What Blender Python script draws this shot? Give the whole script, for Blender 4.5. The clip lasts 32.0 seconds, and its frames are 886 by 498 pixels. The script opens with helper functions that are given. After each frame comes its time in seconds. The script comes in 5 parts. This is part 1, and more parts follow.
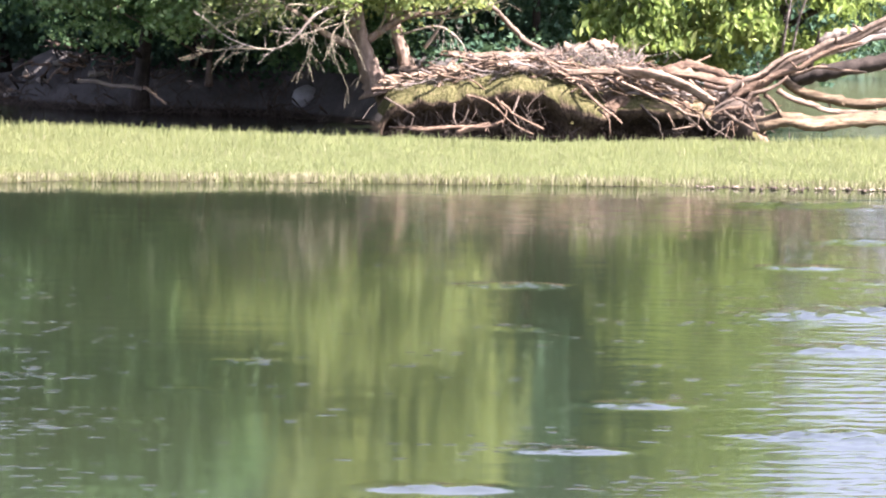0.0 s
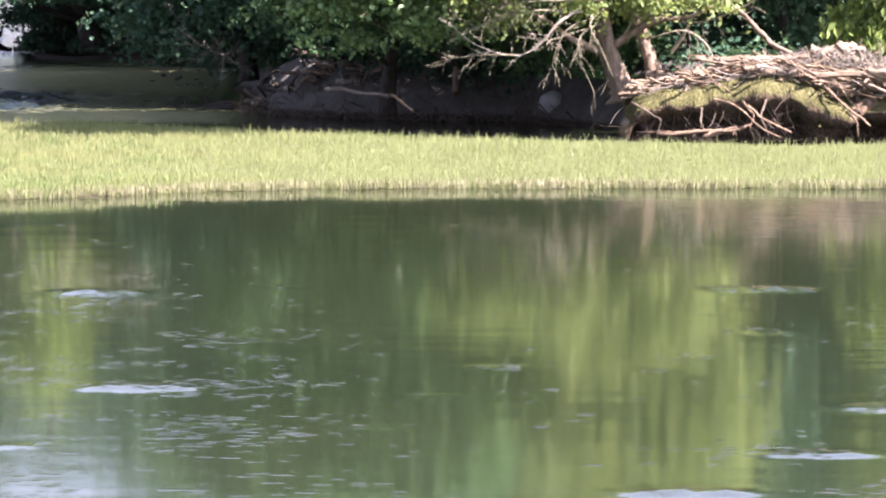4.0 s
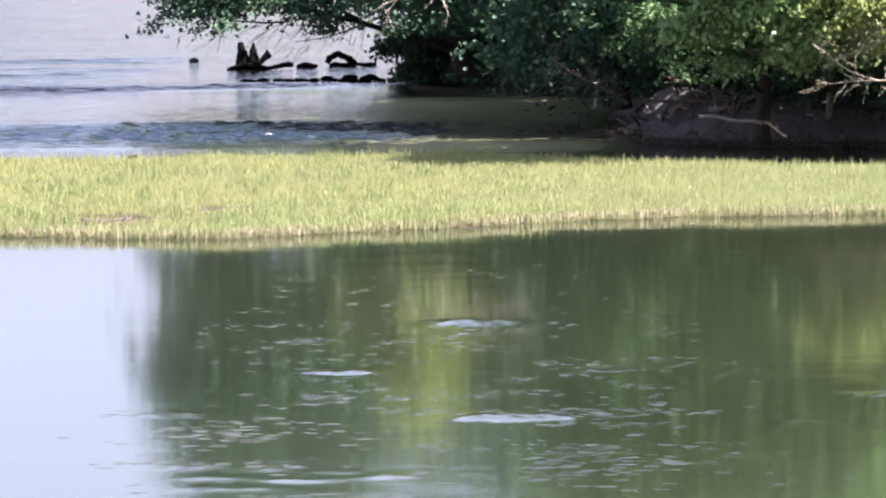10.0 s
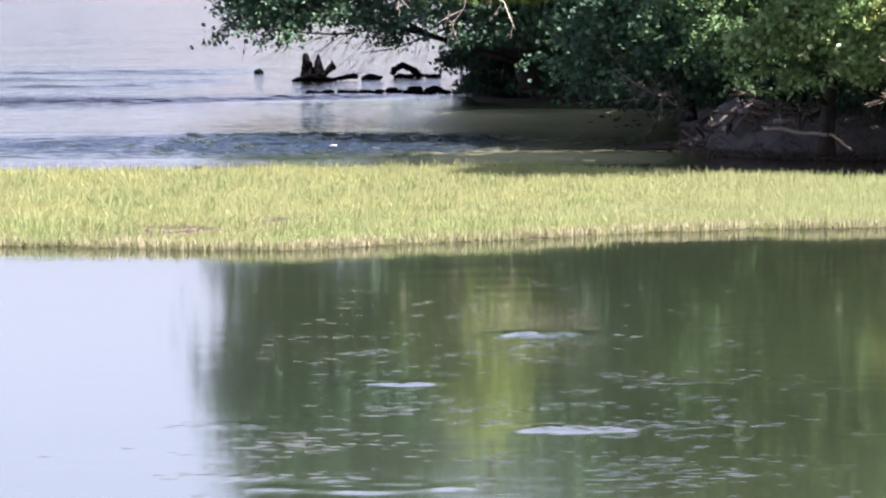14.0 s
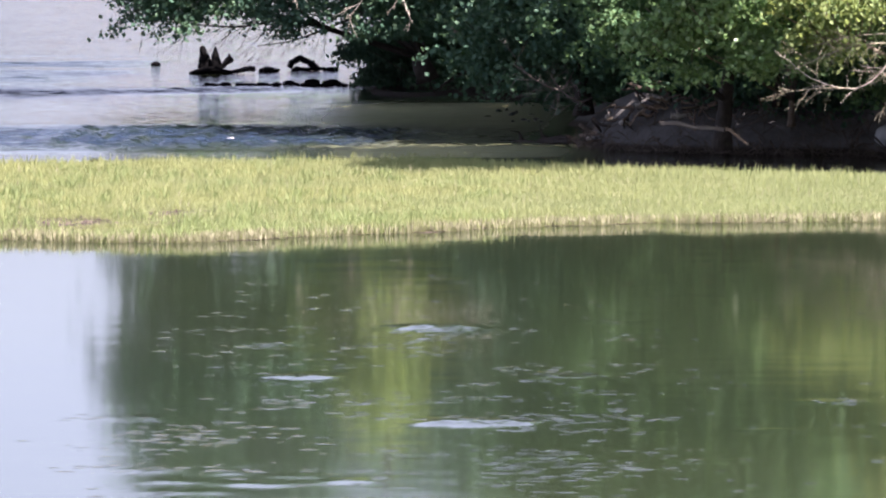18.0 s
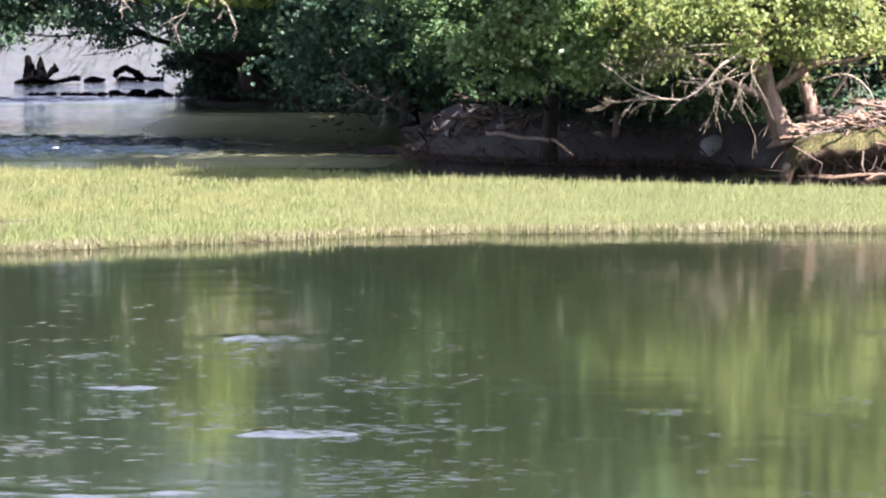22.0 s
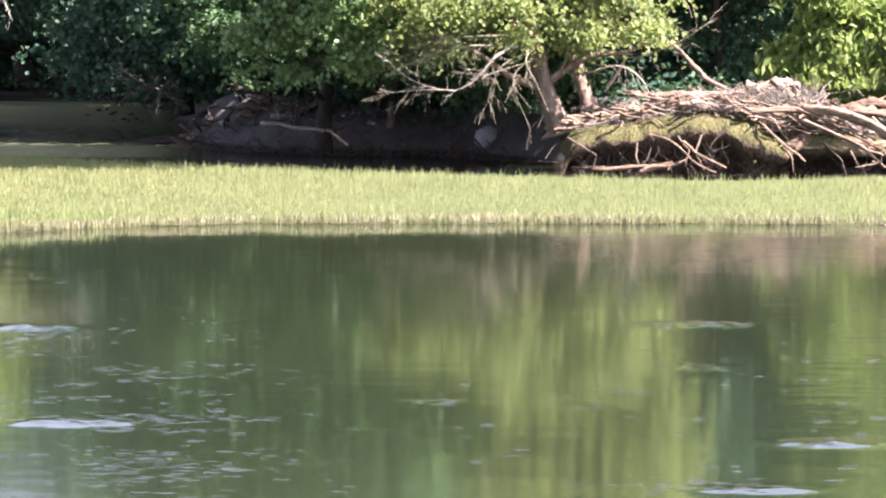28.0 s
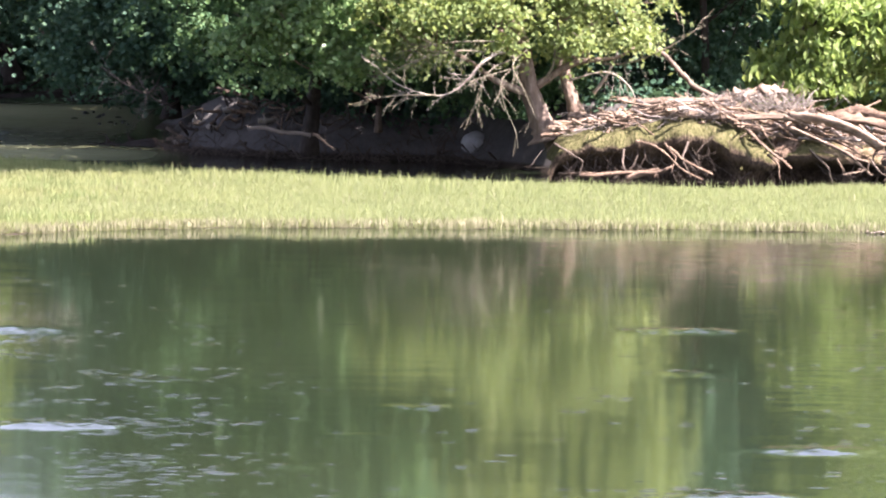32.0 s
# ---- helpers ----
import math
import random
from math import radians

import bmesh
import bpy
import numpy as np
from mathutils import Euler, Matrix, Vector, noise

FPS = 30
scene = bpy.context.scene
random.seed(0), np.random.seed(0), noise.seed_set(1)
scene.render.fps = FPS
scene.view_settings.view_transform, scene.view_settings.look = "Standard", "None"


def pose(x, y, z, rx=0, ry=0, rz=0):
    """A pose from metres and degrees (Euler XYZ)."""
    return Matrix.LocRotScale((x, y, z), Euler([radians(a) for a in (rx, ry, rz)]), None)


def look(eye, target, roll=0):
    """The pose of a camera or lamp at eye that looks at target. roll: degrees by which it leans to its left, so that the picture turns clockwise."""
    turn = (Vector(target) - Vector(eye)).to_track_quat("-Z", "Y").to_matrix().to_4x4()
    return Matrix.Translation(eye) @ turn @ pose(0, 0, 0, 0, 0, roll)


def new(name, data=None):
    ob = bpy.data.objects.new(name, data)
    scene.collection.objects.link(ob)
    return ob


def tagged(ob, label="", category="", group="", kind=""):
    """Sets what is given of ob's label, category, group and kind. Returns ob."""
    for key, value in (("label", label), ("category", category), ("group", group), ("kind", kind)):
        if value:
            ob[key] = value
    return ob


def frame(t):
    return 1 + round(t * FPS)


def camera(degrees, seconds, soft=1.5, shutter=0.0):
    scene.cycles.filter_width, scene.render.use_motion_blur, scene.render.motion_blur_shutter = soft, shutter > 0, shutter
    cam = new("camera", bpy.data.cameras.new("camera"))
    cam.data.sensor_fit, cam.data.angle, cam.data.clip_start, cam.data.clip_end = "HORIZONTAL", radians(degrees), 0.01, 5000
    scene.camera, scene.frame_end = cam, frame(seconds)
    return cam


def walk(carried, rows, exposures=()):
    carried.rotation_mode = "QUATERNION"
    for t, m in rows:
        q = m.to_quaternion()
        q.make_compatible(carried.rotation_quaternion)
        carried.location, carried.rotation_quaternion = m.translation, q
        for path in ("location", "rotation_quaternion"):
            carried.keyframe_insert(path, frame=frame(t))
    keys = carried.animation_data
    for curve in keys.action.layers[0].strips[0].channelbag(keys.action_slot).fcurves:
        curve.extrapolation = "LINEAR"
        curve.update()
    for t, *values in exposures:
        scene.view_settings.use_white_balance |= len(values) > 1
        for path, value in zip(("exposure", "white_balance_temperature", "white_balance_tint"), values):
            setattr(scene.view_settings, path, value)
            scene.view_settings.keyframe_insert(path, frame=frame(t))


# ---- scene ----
# ---------------------------------------------------------------- camera
# A long lens on a high bank, turning slowly: seconds, heading, tilt and lean in degrees.
EYE = (0.0, 0.0, 9.0)
TURNS = (
    (0.0, 3.8572, -4.6043, 0.970), (0.5, 3.4475, -4.4665, 0.881), (1.0, 2.9766, -4.3547, 0.800), (1.5, 2.5631, -4.4059, 0.634),
    (2.0, 2.1821, -4.5349, 0.600), (2.5, 1.8612, -4.5794, 0.504), (4.5, 0.7780, -4.5560, 0.097), (5.0, 0.5009, -4.4651, -0.065),
    (5.5, 0.1704, -4.3719, -0.012), (6.0, -0.2222, -4.2526, -0.103), (6.5, -0.6585, -4.1531, -0.192), (7.0, -1.1606, -4.1134, -0.243),
    (7.5, -1.6340, -4.1092, -0.339), (8.0, -2.0141, -4.1227, -0.475), (8.5, -2.3482, -4.1467, -0.526), (9.0, -2.6657, -4.1956, -0.585),
    (9.5, -2.9726, -4.2266, -0.548), (10.0, -3.2082, -4.2382, -0.574), (10.5, -3.3706, -4.2463, -0.582), (11.0, -3.4835, -4.2520, -0.615),
    (11.5, -3.5924, -4.2037, -0.588), (12.0, -3.6809, -4.1345, -0.579), (12.5, -3.7561, -4.0919, -0.586), (13.0, -3.8526, -4.0958, -0.545),
    (13.5, -3.9461, -4.1015, -0.499), (15.5, -3.7411, -4.0946, -0.418), (16.0, -3.5901, -4.1146, -0.360), (16.5, -3.3881, -4.1463, -0.376),
    (17.0, -3.1755, -4.1841, -0.313), (17.5, -2.9836, -4.1797, -0.208), (18.0, -2.7663, -4.1820, -0.223), (18.5, -2.5043, -4.1982, -0.239),
    (19.0, -2.2486, -4.2322, -0.180), (19.5, -1.9925, -4.2831, -0.139), (20.0, -1.7086, -4.2825, -0.152), (20.5, -1.4256, -4.2344, -0.116),
    (21.0, -1.2086, -4.1701, -0.083), (21.5, -1.0077, -4.1204, -0.053), (22.0, -0.7873, -4.0700, -0.007), (22.5, -0.5788, -4.0472, -0.009),
    (23.0, -0.3245, -4.0766, 0.002), (23.5, -0.0564, -4.1081, 0.027), (24.0, 0.1992, -4.1256, 0.089), (24.5, 0.4677, -4.1683, 0.084),
    (26.5, 1.2283, -4.4062, 0.180), (27.0, 1.4939, -4.4218, 0.194), (27.5, 1.7006, -4.3151, 0.278), (28.0, 1.7709, -4.1720, 0.365),
    (28.5, 1.7660, -4.0645, 0.434), (29.0, 1.7756, -4.0419, 0.434), (29.5, 1.8325, -3.9926, 0.541), (30.0, 1.9827, -3.9498, 0.584),
    (30.5, 2.0878, -3.9475, 0.643), (31.0, 2.0911, -3.9953, 0.718), (31.5, 2.0235, -4.0400, 0.734), (32.0, 1.9284, -4.1135, 0.728),
)
cam = camera(10.0, 32.0, soft=2.1)
walk(cam, [(t, pose(*EYE, 0, 0, -a) @ pose(0, 0, 0, 90 + b) @ pose(0, 0, 0, 0, 0, c)) for t, a, b, c in TURNS], exposures=[(t, stops, 5850, 29) for t, stops in ((0.0, 3.04), (6.0, 2.99), (9.0, 2.90), (13.0, 2.84), (16.0, 2.78), (18.0, 2.75), (20.5, 2.79), (23.0, 2.94), (27.0, 3.01), (32.0, 3.05))])

# ---------------------------------------------------------------- light
SUN_TURN, SUN_RISE = radians(110), radians(52)
world = bpy.data.worlds.new("sky")
scene.world = world
world.use_nodes = True
sky = world.node_tree.nodes.new("ShaderNodeTexSky")
sky.sky_type, sky.sun_disc, sky.sun_elevation, sky.sun_rotation = "NISHITA", False, SUN_RISE, SUN_TURN
sky.air_density, sky.dust_density, sky.ozone_density = 0.8, 3.0, 1.5
back = world.node_tree.nodes["Background"]
back.inputs[1].default_value = 0.055
hazy = world.node_tree.nodes.new("ShaderNodeHueSaturation")     # a milky summer sky
hazy.inputs["Saturation"].default_value = 0.46
world.node_tree.links.new(sky.outputs[0], hazy.inputs["Color"])
world.node_tree.links.new(hazy.outputs[0], back.inputs[0])
sun_data = bpy.data.lights.new("sun", "SUN")
sun_data.energy, sun_data.angle, sun_data.color = 5.0, radians(0.53), (1.0, 0.88, 0.72)
sun = new("sun", sun_data)
sun.matrix_basis = look((math.sin(SUN_TURN) * math.cos(SUN_RISE) * 100, math.cos(SUN_TURN) * math.cos(SUN_RISE) * 100, math.sin(SUN_RISE) * 100), (0, 0, 0))

# ---------------------------------------------------------------- materials
def material(name):
    m = bpy.data.materials.new(name)
    m.use_nodes = True
    return m, m.node_tree.nodes, m.node_tree.links, m.node_tree.nodes["Principled BSDF"]


def ramp(nodes, links, source, stops):
    r = nodes.new("ShaderNodeValToRGB")
    while len(r.color_ramp.elements) < len(stops):
        r.color_ramp.elements.new(0.5)
    for e, (at, colour) in zip(r.color_ramp.elements, stops):
        e.position, e.color = at, (*colour, 1)
    links.new(source, r.inputs[0])
    return r.outputs[0]


def mix(nodes, links, factor, a, b, kind="MIX"):
    m = nodes.new("ShaderNodeMix")
    m.data_type, m.blend_type = "RGBA", kind
    for socket, value in ((m.inputs[0], factor), (m.inputs[6], a), (m.inputs[7], b)):
        if isinstance(value, bpy.types.NodeSocket):
            links.new(value, socket)
        else:
            socket.default_value = value if isinstance(value, (int, float)) else (*value, 1)
    return m.outputs[2]


def noise_at(nodes, links, scale, stretch=(1, 1, 1), detail=4.0, rough=0.55, turn=(0, 0, 0)):
    g = nodes.new("ShaderNodeNewGeometry")
    mp = nodes.new("ShaderNodeMapping")
    mp.inputs["Scale"].default_value = stretch
    mp.inputs["Rotation"].default_value = turn
    links.new(g.outputs["Position"], mp.inputs[0])
    n = nodes.new("ShaderNodeTexNoise")
    n.inputs["Scale"].default_value, n.inputs["Detail"].default_value, n.inputs["Roughness"].default_value = scale, detail, rough
    links.new(mp.outputs[0], n.inputs[0])
    return n.outputs[0]


def bump(nodes, links, bsdf, height, strength, distance):
    b = nodes.new("ShaderNodeBump")
    b.inputs["Strength"].default_value, b.inputs["Distance"].default_value = strength, distance
    links.new(height, b.inputs["Height"])
    links.new(b.outputs[0], bsdf.inputs["Normal"])


def leafy(name, stops, translucent=0.35, gloss=0.42, through_tint=(0.30, 0.37, 0.08), shine=0.26, patches=None):
    """Thin leaves: each one its own shade, with light coming through."""
    m, nodes, links, bsdf = material(name)
    g = nodes.new("ShaderNodeNewGeometry")
    colour = ramp(nodes, links, g.outputs["Random Per Island"], stops)
    big = noise_at(nodes, links, 0.35, detail=2.0)
    colour = mix(nodes, links, ramp(nodes, links, big, ((0.35, (0, 0, 0)), (0.7, (0.5, 0.5, 0.5)))), colour, stops[0][1])
    if patches:
        spread = noise_at(nodes, links, 0.22, (0.6, 1.2, 1), 5.0, 0.65)
        at = nodes.new("ShaderNodeSeparateXYZ")
        links.new(g.outputs["Position"], at.inputs[0])
        west = nodes.new("ShaderNodeMapRange")
        for socket, value in zip(west.inputs[1:5], (3.0, -8.0, 0.0, 1.0)):
            socket.default_value = value
        links.new(at.outputs[0], west.inputs[0])
        cover = mix(nodes, links, 1.0, ramp(nodes, links, spread, ((0.40, (0.1, 0.1, 0.1)), (0.62, (0.75, 0.75, 0.75)))), west.outputs[0], "MULTIPLY")
        colour = mix(nodes, links, cover, colour, patches)
    links.new(colour, bsdf.inputs["Base Color"])
    bsdf.inputs["Roughness"].default_value = gloss
    bsdf.inputs["Specular IOR Level"].default_value = shine
    t = nodes.new("ShaderNodeBsdfTranslucent")
    links.new(mix(nodes, links, 0.6, colour, through_tint, "MIX"), t.inputs[0])
    ms = nodes.new("ShaderNodeMixShader")
    ms.inputs[0].default_value = translucent
    links.new(bsdf.outputs[0], ms.inputs[1])
    links.new(t.outputs[0], ms.inputs[2])
    links.new(ms.outputs[0], nodes["Material Output"].inputs[0])
    return m


def woody(name, stops, scale=7.0, rough=0.85, depth=0.03, stretch=(1, 1, 0.6), shine=0.15):
    m, nodes, links, bsdf = material(name)
    grain = noise_at(nodes, links, scale, stretch, 6.0, 0.7)
    blotch = noise_at(nodes, links, 1.1, detail=3.0)
    colour = ramp(nodes, links, grain, stops)
    g = nodes.new("ShaderNodeObjectInfo")
    shade = ramp(nodes, links, g.outputs["Random"], ((0.0, (0.72, 0.70, 0.68)), (1.0, (1.15, 1.12, 1.08))))
    colour = mix(nodes, links, 1.0, colour, shade, "MULTIPLY")
    colour = mix(nodes, links, ramp(nodes, links, blotch, ((0.4, (0, 0, 0)), (0.72, (0.6, 0.6, 0.6)))), colour, stops[0][1])
    links.new(colour, bsdf.inputs["Base Color"])
    bsdf.inputs["Roughness"].default_value = rough
    bsdf.inputs["Specular IOR Level"].default_value = shine
    bump(nodes, links, bsdf, grain, 0.8, depth)
    return m


def stony(name, stops, scale=3.0, rough=0.9, depth=0.04, shine=0.4):
    m, nodes, links, bsdf = material(name)
    n = noise_at(nodes, links, scale, detail=7.0, rough=0.62)
    fine = noise_at(nodes, links, scale * 9, detail=3.0)
    colour = mix(nodes, links, 0.35, ramp(nodes, links, n, stops), ramp(nodes, links, fine, stops))
    links.new(colour, bsdf.inputs["Base Color"])
    bsdf.inputs["Roughness"].default_value = rough
    bsdf.inputs["Specular IOR Level"].default_value = shine
    bump(nodes, links, bsdf, fine, 0.7, depth)
    return m


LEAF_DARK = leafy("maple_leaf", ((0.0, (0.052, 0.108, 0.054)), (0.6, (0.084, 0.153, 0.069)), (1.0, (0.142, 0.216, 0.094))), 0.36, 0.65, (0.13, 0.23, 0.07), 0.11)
# Shade put into the leaf colour: darker maple copy for trees under cover.
LEAF_SHADED = leafy("shaded_maple_leaf", ((0.0, (0.036, 0.079, 0.052)), (0.6, (0.056, 0.111, 0.070)), (1.0, (0.096, 0.158, 0.090))), 0.28, 0.6, (0.09, 0.16, 0.06), 0.11)
LEAF_MID = leafy("sycamore_leaf", ((0.0, (0.13, 0.185, 0.068)), (0.6, (0.190, 0.242, 0.092)), (1.0, (0.26, 0.295, 0.12))), 0.44, 0.72, (0.29, 0.35, 0.085), 0.16)
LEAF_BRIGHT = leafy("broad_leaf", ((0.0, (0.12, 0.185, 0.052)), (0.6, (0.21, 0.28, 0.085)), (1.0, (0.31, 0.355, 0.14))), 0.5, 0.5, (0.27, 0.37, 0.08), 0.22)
# Lighter leaf copy: sun on the maple's sprays, put into the colour.
LEAF_LIT = leafy("lit_maple_leaf", ((0.0, (0.10, 0.18, 0.070)), (0.6, (0.165, 0.265, 0.100)), (1.0, (0.26, 0.35, 0.16))), 0.40, 0.42, (0.18, 0.31, 0.09), 0.4)
SEDGE = leafy("sedge_blade", ((0.0, (0.13, 0.175, 0.065)), (0.5, (0.19, 0.235, 0.095)), (1.0, (0.26, 0.29, 0.13))), 0.5, 0.8, (0.24, 0.30, 0.10))
GRASS = leafy("water_willow", ((0.0, (0.165, 0.205, 0.088)), (0.5, (0.232, 0.262, 0.128)), (1.0, (0.268, 0.290, 0.152))), 0.58, 0.95, (0.265, 0.31, 0.115), 0.2, (0.27, 0.28, 0.115))
STRAW = leafy("straw", ((0.0, (0.155, 0.15, 0.09)), (0.5, (0.22, 0.21, 0.13)), (1.0, (0.30, 0.285, 0.185))), 0.2, 0.8)
BARK = woody("bark", ((0.25, (0.07, 0.055, 0.045)), (0.5, (0.17, 0.135, 0.105)), (0.75, (0.30, 0.25, 0.20))))
BARK_PALE = woody("pale_bark", ((0.25, (0.09, 0.07, 0.055)), (0.5, (0.25, 0.195, 0.155)), (0.75, (0.44, 0.36, 0.29))), 6.0, 0.85, 0.14, (1, 1, 0.35))
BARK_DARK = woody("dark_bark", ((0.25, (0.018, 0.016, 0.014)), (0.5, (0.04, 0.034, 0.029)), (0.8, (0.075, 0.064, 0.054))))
DRIFT = woody("bleached_wood", ((0.3, (0.070, 0.052, 0.039)), (0.5, (0.225, 0.175, 0.132)), (0.70, (0.41, 0.335, 0.262))), 6.0, 0.9, 0.08, (0.3, 1.6, 1.6))
DRIFT_BROWN = woody("weathered_wood", ((0.3, (0.045, 0.033, 0.025)), (0.5, (0.175, 0.128, 0.092)), (0.72, (0.37, 0.275, 0.20))), 6.0, 0.9, 0.08, (0.3, 1.6, 1.6))
ROOT = woody("root_bark", ((0.2, (0.04, 0.033, 0.027)), (0.5, (0.10, 0.082, 0.066)), (0.8, (0.185, 0.155, 0.128))), 6.0)
DRIFT_TAN = woody("tan_wood", ((0.32, (0.05, 0.038, 0.025)), (0.52, (0.18, 0.142, 0.092)), (0.74, (0.34, 0.275, 0.19))), 6.0, 0.9, 0.09, (0.3, 1.6, 1.6))
DRIFT_GREY = woody("grey_wood", ((0.2, (0.11, 0.095, 0.085)), (0.5, (0.19, 0.170, 0.152)), (0.8, (0.29, 0.265, 0.238))), 6.0, 0.9, 0.08, (0.3, 1.6, 1.6))
TWIG_DIM = woody("grey_green_twig", ((0.2, (0.11, 0.102, 0.075)), (0.5, (0.20, 0.187, 0.138)), (0.8, (0.31, 0.29, 0.22))), 8.0)
DEAD_TWIG = woody("dead_twig", ((0.2, (0.16, 0.146, 0.122)), (0.5, (0.31, 0.287, 0.245)), (0.8, (0.47, 0.445, 0.39))), 8.0)
STONE_PALE = stony("pale_stone", ((0.3, (0.12, 0.10, 0.075)), (0.55, (0.21, 0.18, 0.14)), (0.8, (0.33, 0.29, 0.235))))
STONE_GREY = stony("grey_boulder", ((0.3, (0.21, 0.21, 0.21)), (0.55, (0.33, 0.33, 0.325)), (0.8, (0.45, 0.445, 0.44))))
STONE_DARK = stony("wet_stone", ((0.3, (0.010, 0.010, 0.011)), (0.6, (0.022, 0.021, 0.021)), (0.85, (0.05, 0.048, 0.046))), 3.0, 0.6)


def earth_material():
    """River soil: brown mud and litter, with moss where it lies flat and open."""
    m, nodes, links, bsdf = material("soil")
    n = noise_at(nodes, links, 1.6, detail=8.0, rough=0.65)
    fine = noise_at(nodes, links, 18.0, detail=4.0)
    soil = ramp(nodes, links, n, ((0.25, (0.063, 0.060, 0.056)), (0.5, (0.099, 0.094, 0.088)), (0.75, (0.142, 0.134, 0.124))))
    soil = mix(nodes, links, 0.3, soil, ramp(nodes, links, fine, ((0.3, (0.022, 0.021, 0.020)), (0.7, (0.086, 0.082, 0.077)))))
    g = nodes.new("ShaderNodeNewGeometry")
    height = nodes.new("ShaderNodeSeparateXYZ")
    links.new(g.outputs["Position"], height.inputs[0])
    wet = ramp(nodes, links, height.outputs[2], ((0.14, (0.42, 0.36, 0.30)), (0.24, (1, 1, 1))))     # dark wet mud at the waterline
    links.new(mix(nodes, links, 1.0, soil, wet, "MULTIPLY"), bsdf.inputs["Base Color"])
    bsdf.inputs["Roughness"].default_value = 0.95
    bsdf.inputs["Specular IOR Level"].default_value = 0.08
    bump(nodes, links, bsdf, fine, 0.8, 0.06)
    return m


def moss_material():
    m, nodes, links, bsdf = material("mossy_earth")
    g = nodes.new("ShaderNodeNewGeometry")
    sep = nodes.new("ShaderNodeSeparateXYZ")
    links.new(g.outputs["Normal"], sep.inputs[0])
    n = noise_at(nodes, links, 1.5, detail=8.0, rough=0.7)
    fine = noise_at(nodes, links, 14.0, (1, 1, 0.5), detail=5.0)
    add = nodes.new("ShaderNodeMath")
    links.new(sep.outputs[2], add.inputs[0])
    links.new(n, add.inputs[1])
    cover = ramp(nodes, links, add.outputs[0], ((0.46, (0, 0, 0)), (0.86, (1, 1, 1))))
    soil = ramp(nodes, links, fine, ((0.3, (0.030, 0.023, 0.017)), (0.7, (0.12, 0.090, 0.063))))
    moss = ramp(nodes, links, fine, ((0.3, (0.034, 0.036, 0.014)), (0.52, (0.074, 0.072, 0.030)), (0.75, (0.125, 0.110, 0.060))))
    links.new(mix(nodes, links, cover, soil, moss), bsdf.inputs["Base Color"])
    bsdf.inputs["Roughness"].default_value = 0.95
    bsdf.inputs["Specular IOR Level"].default_value = 0.08
    bump(nodes, links, bsdf, fine, 0.9, 0.08)
    return m


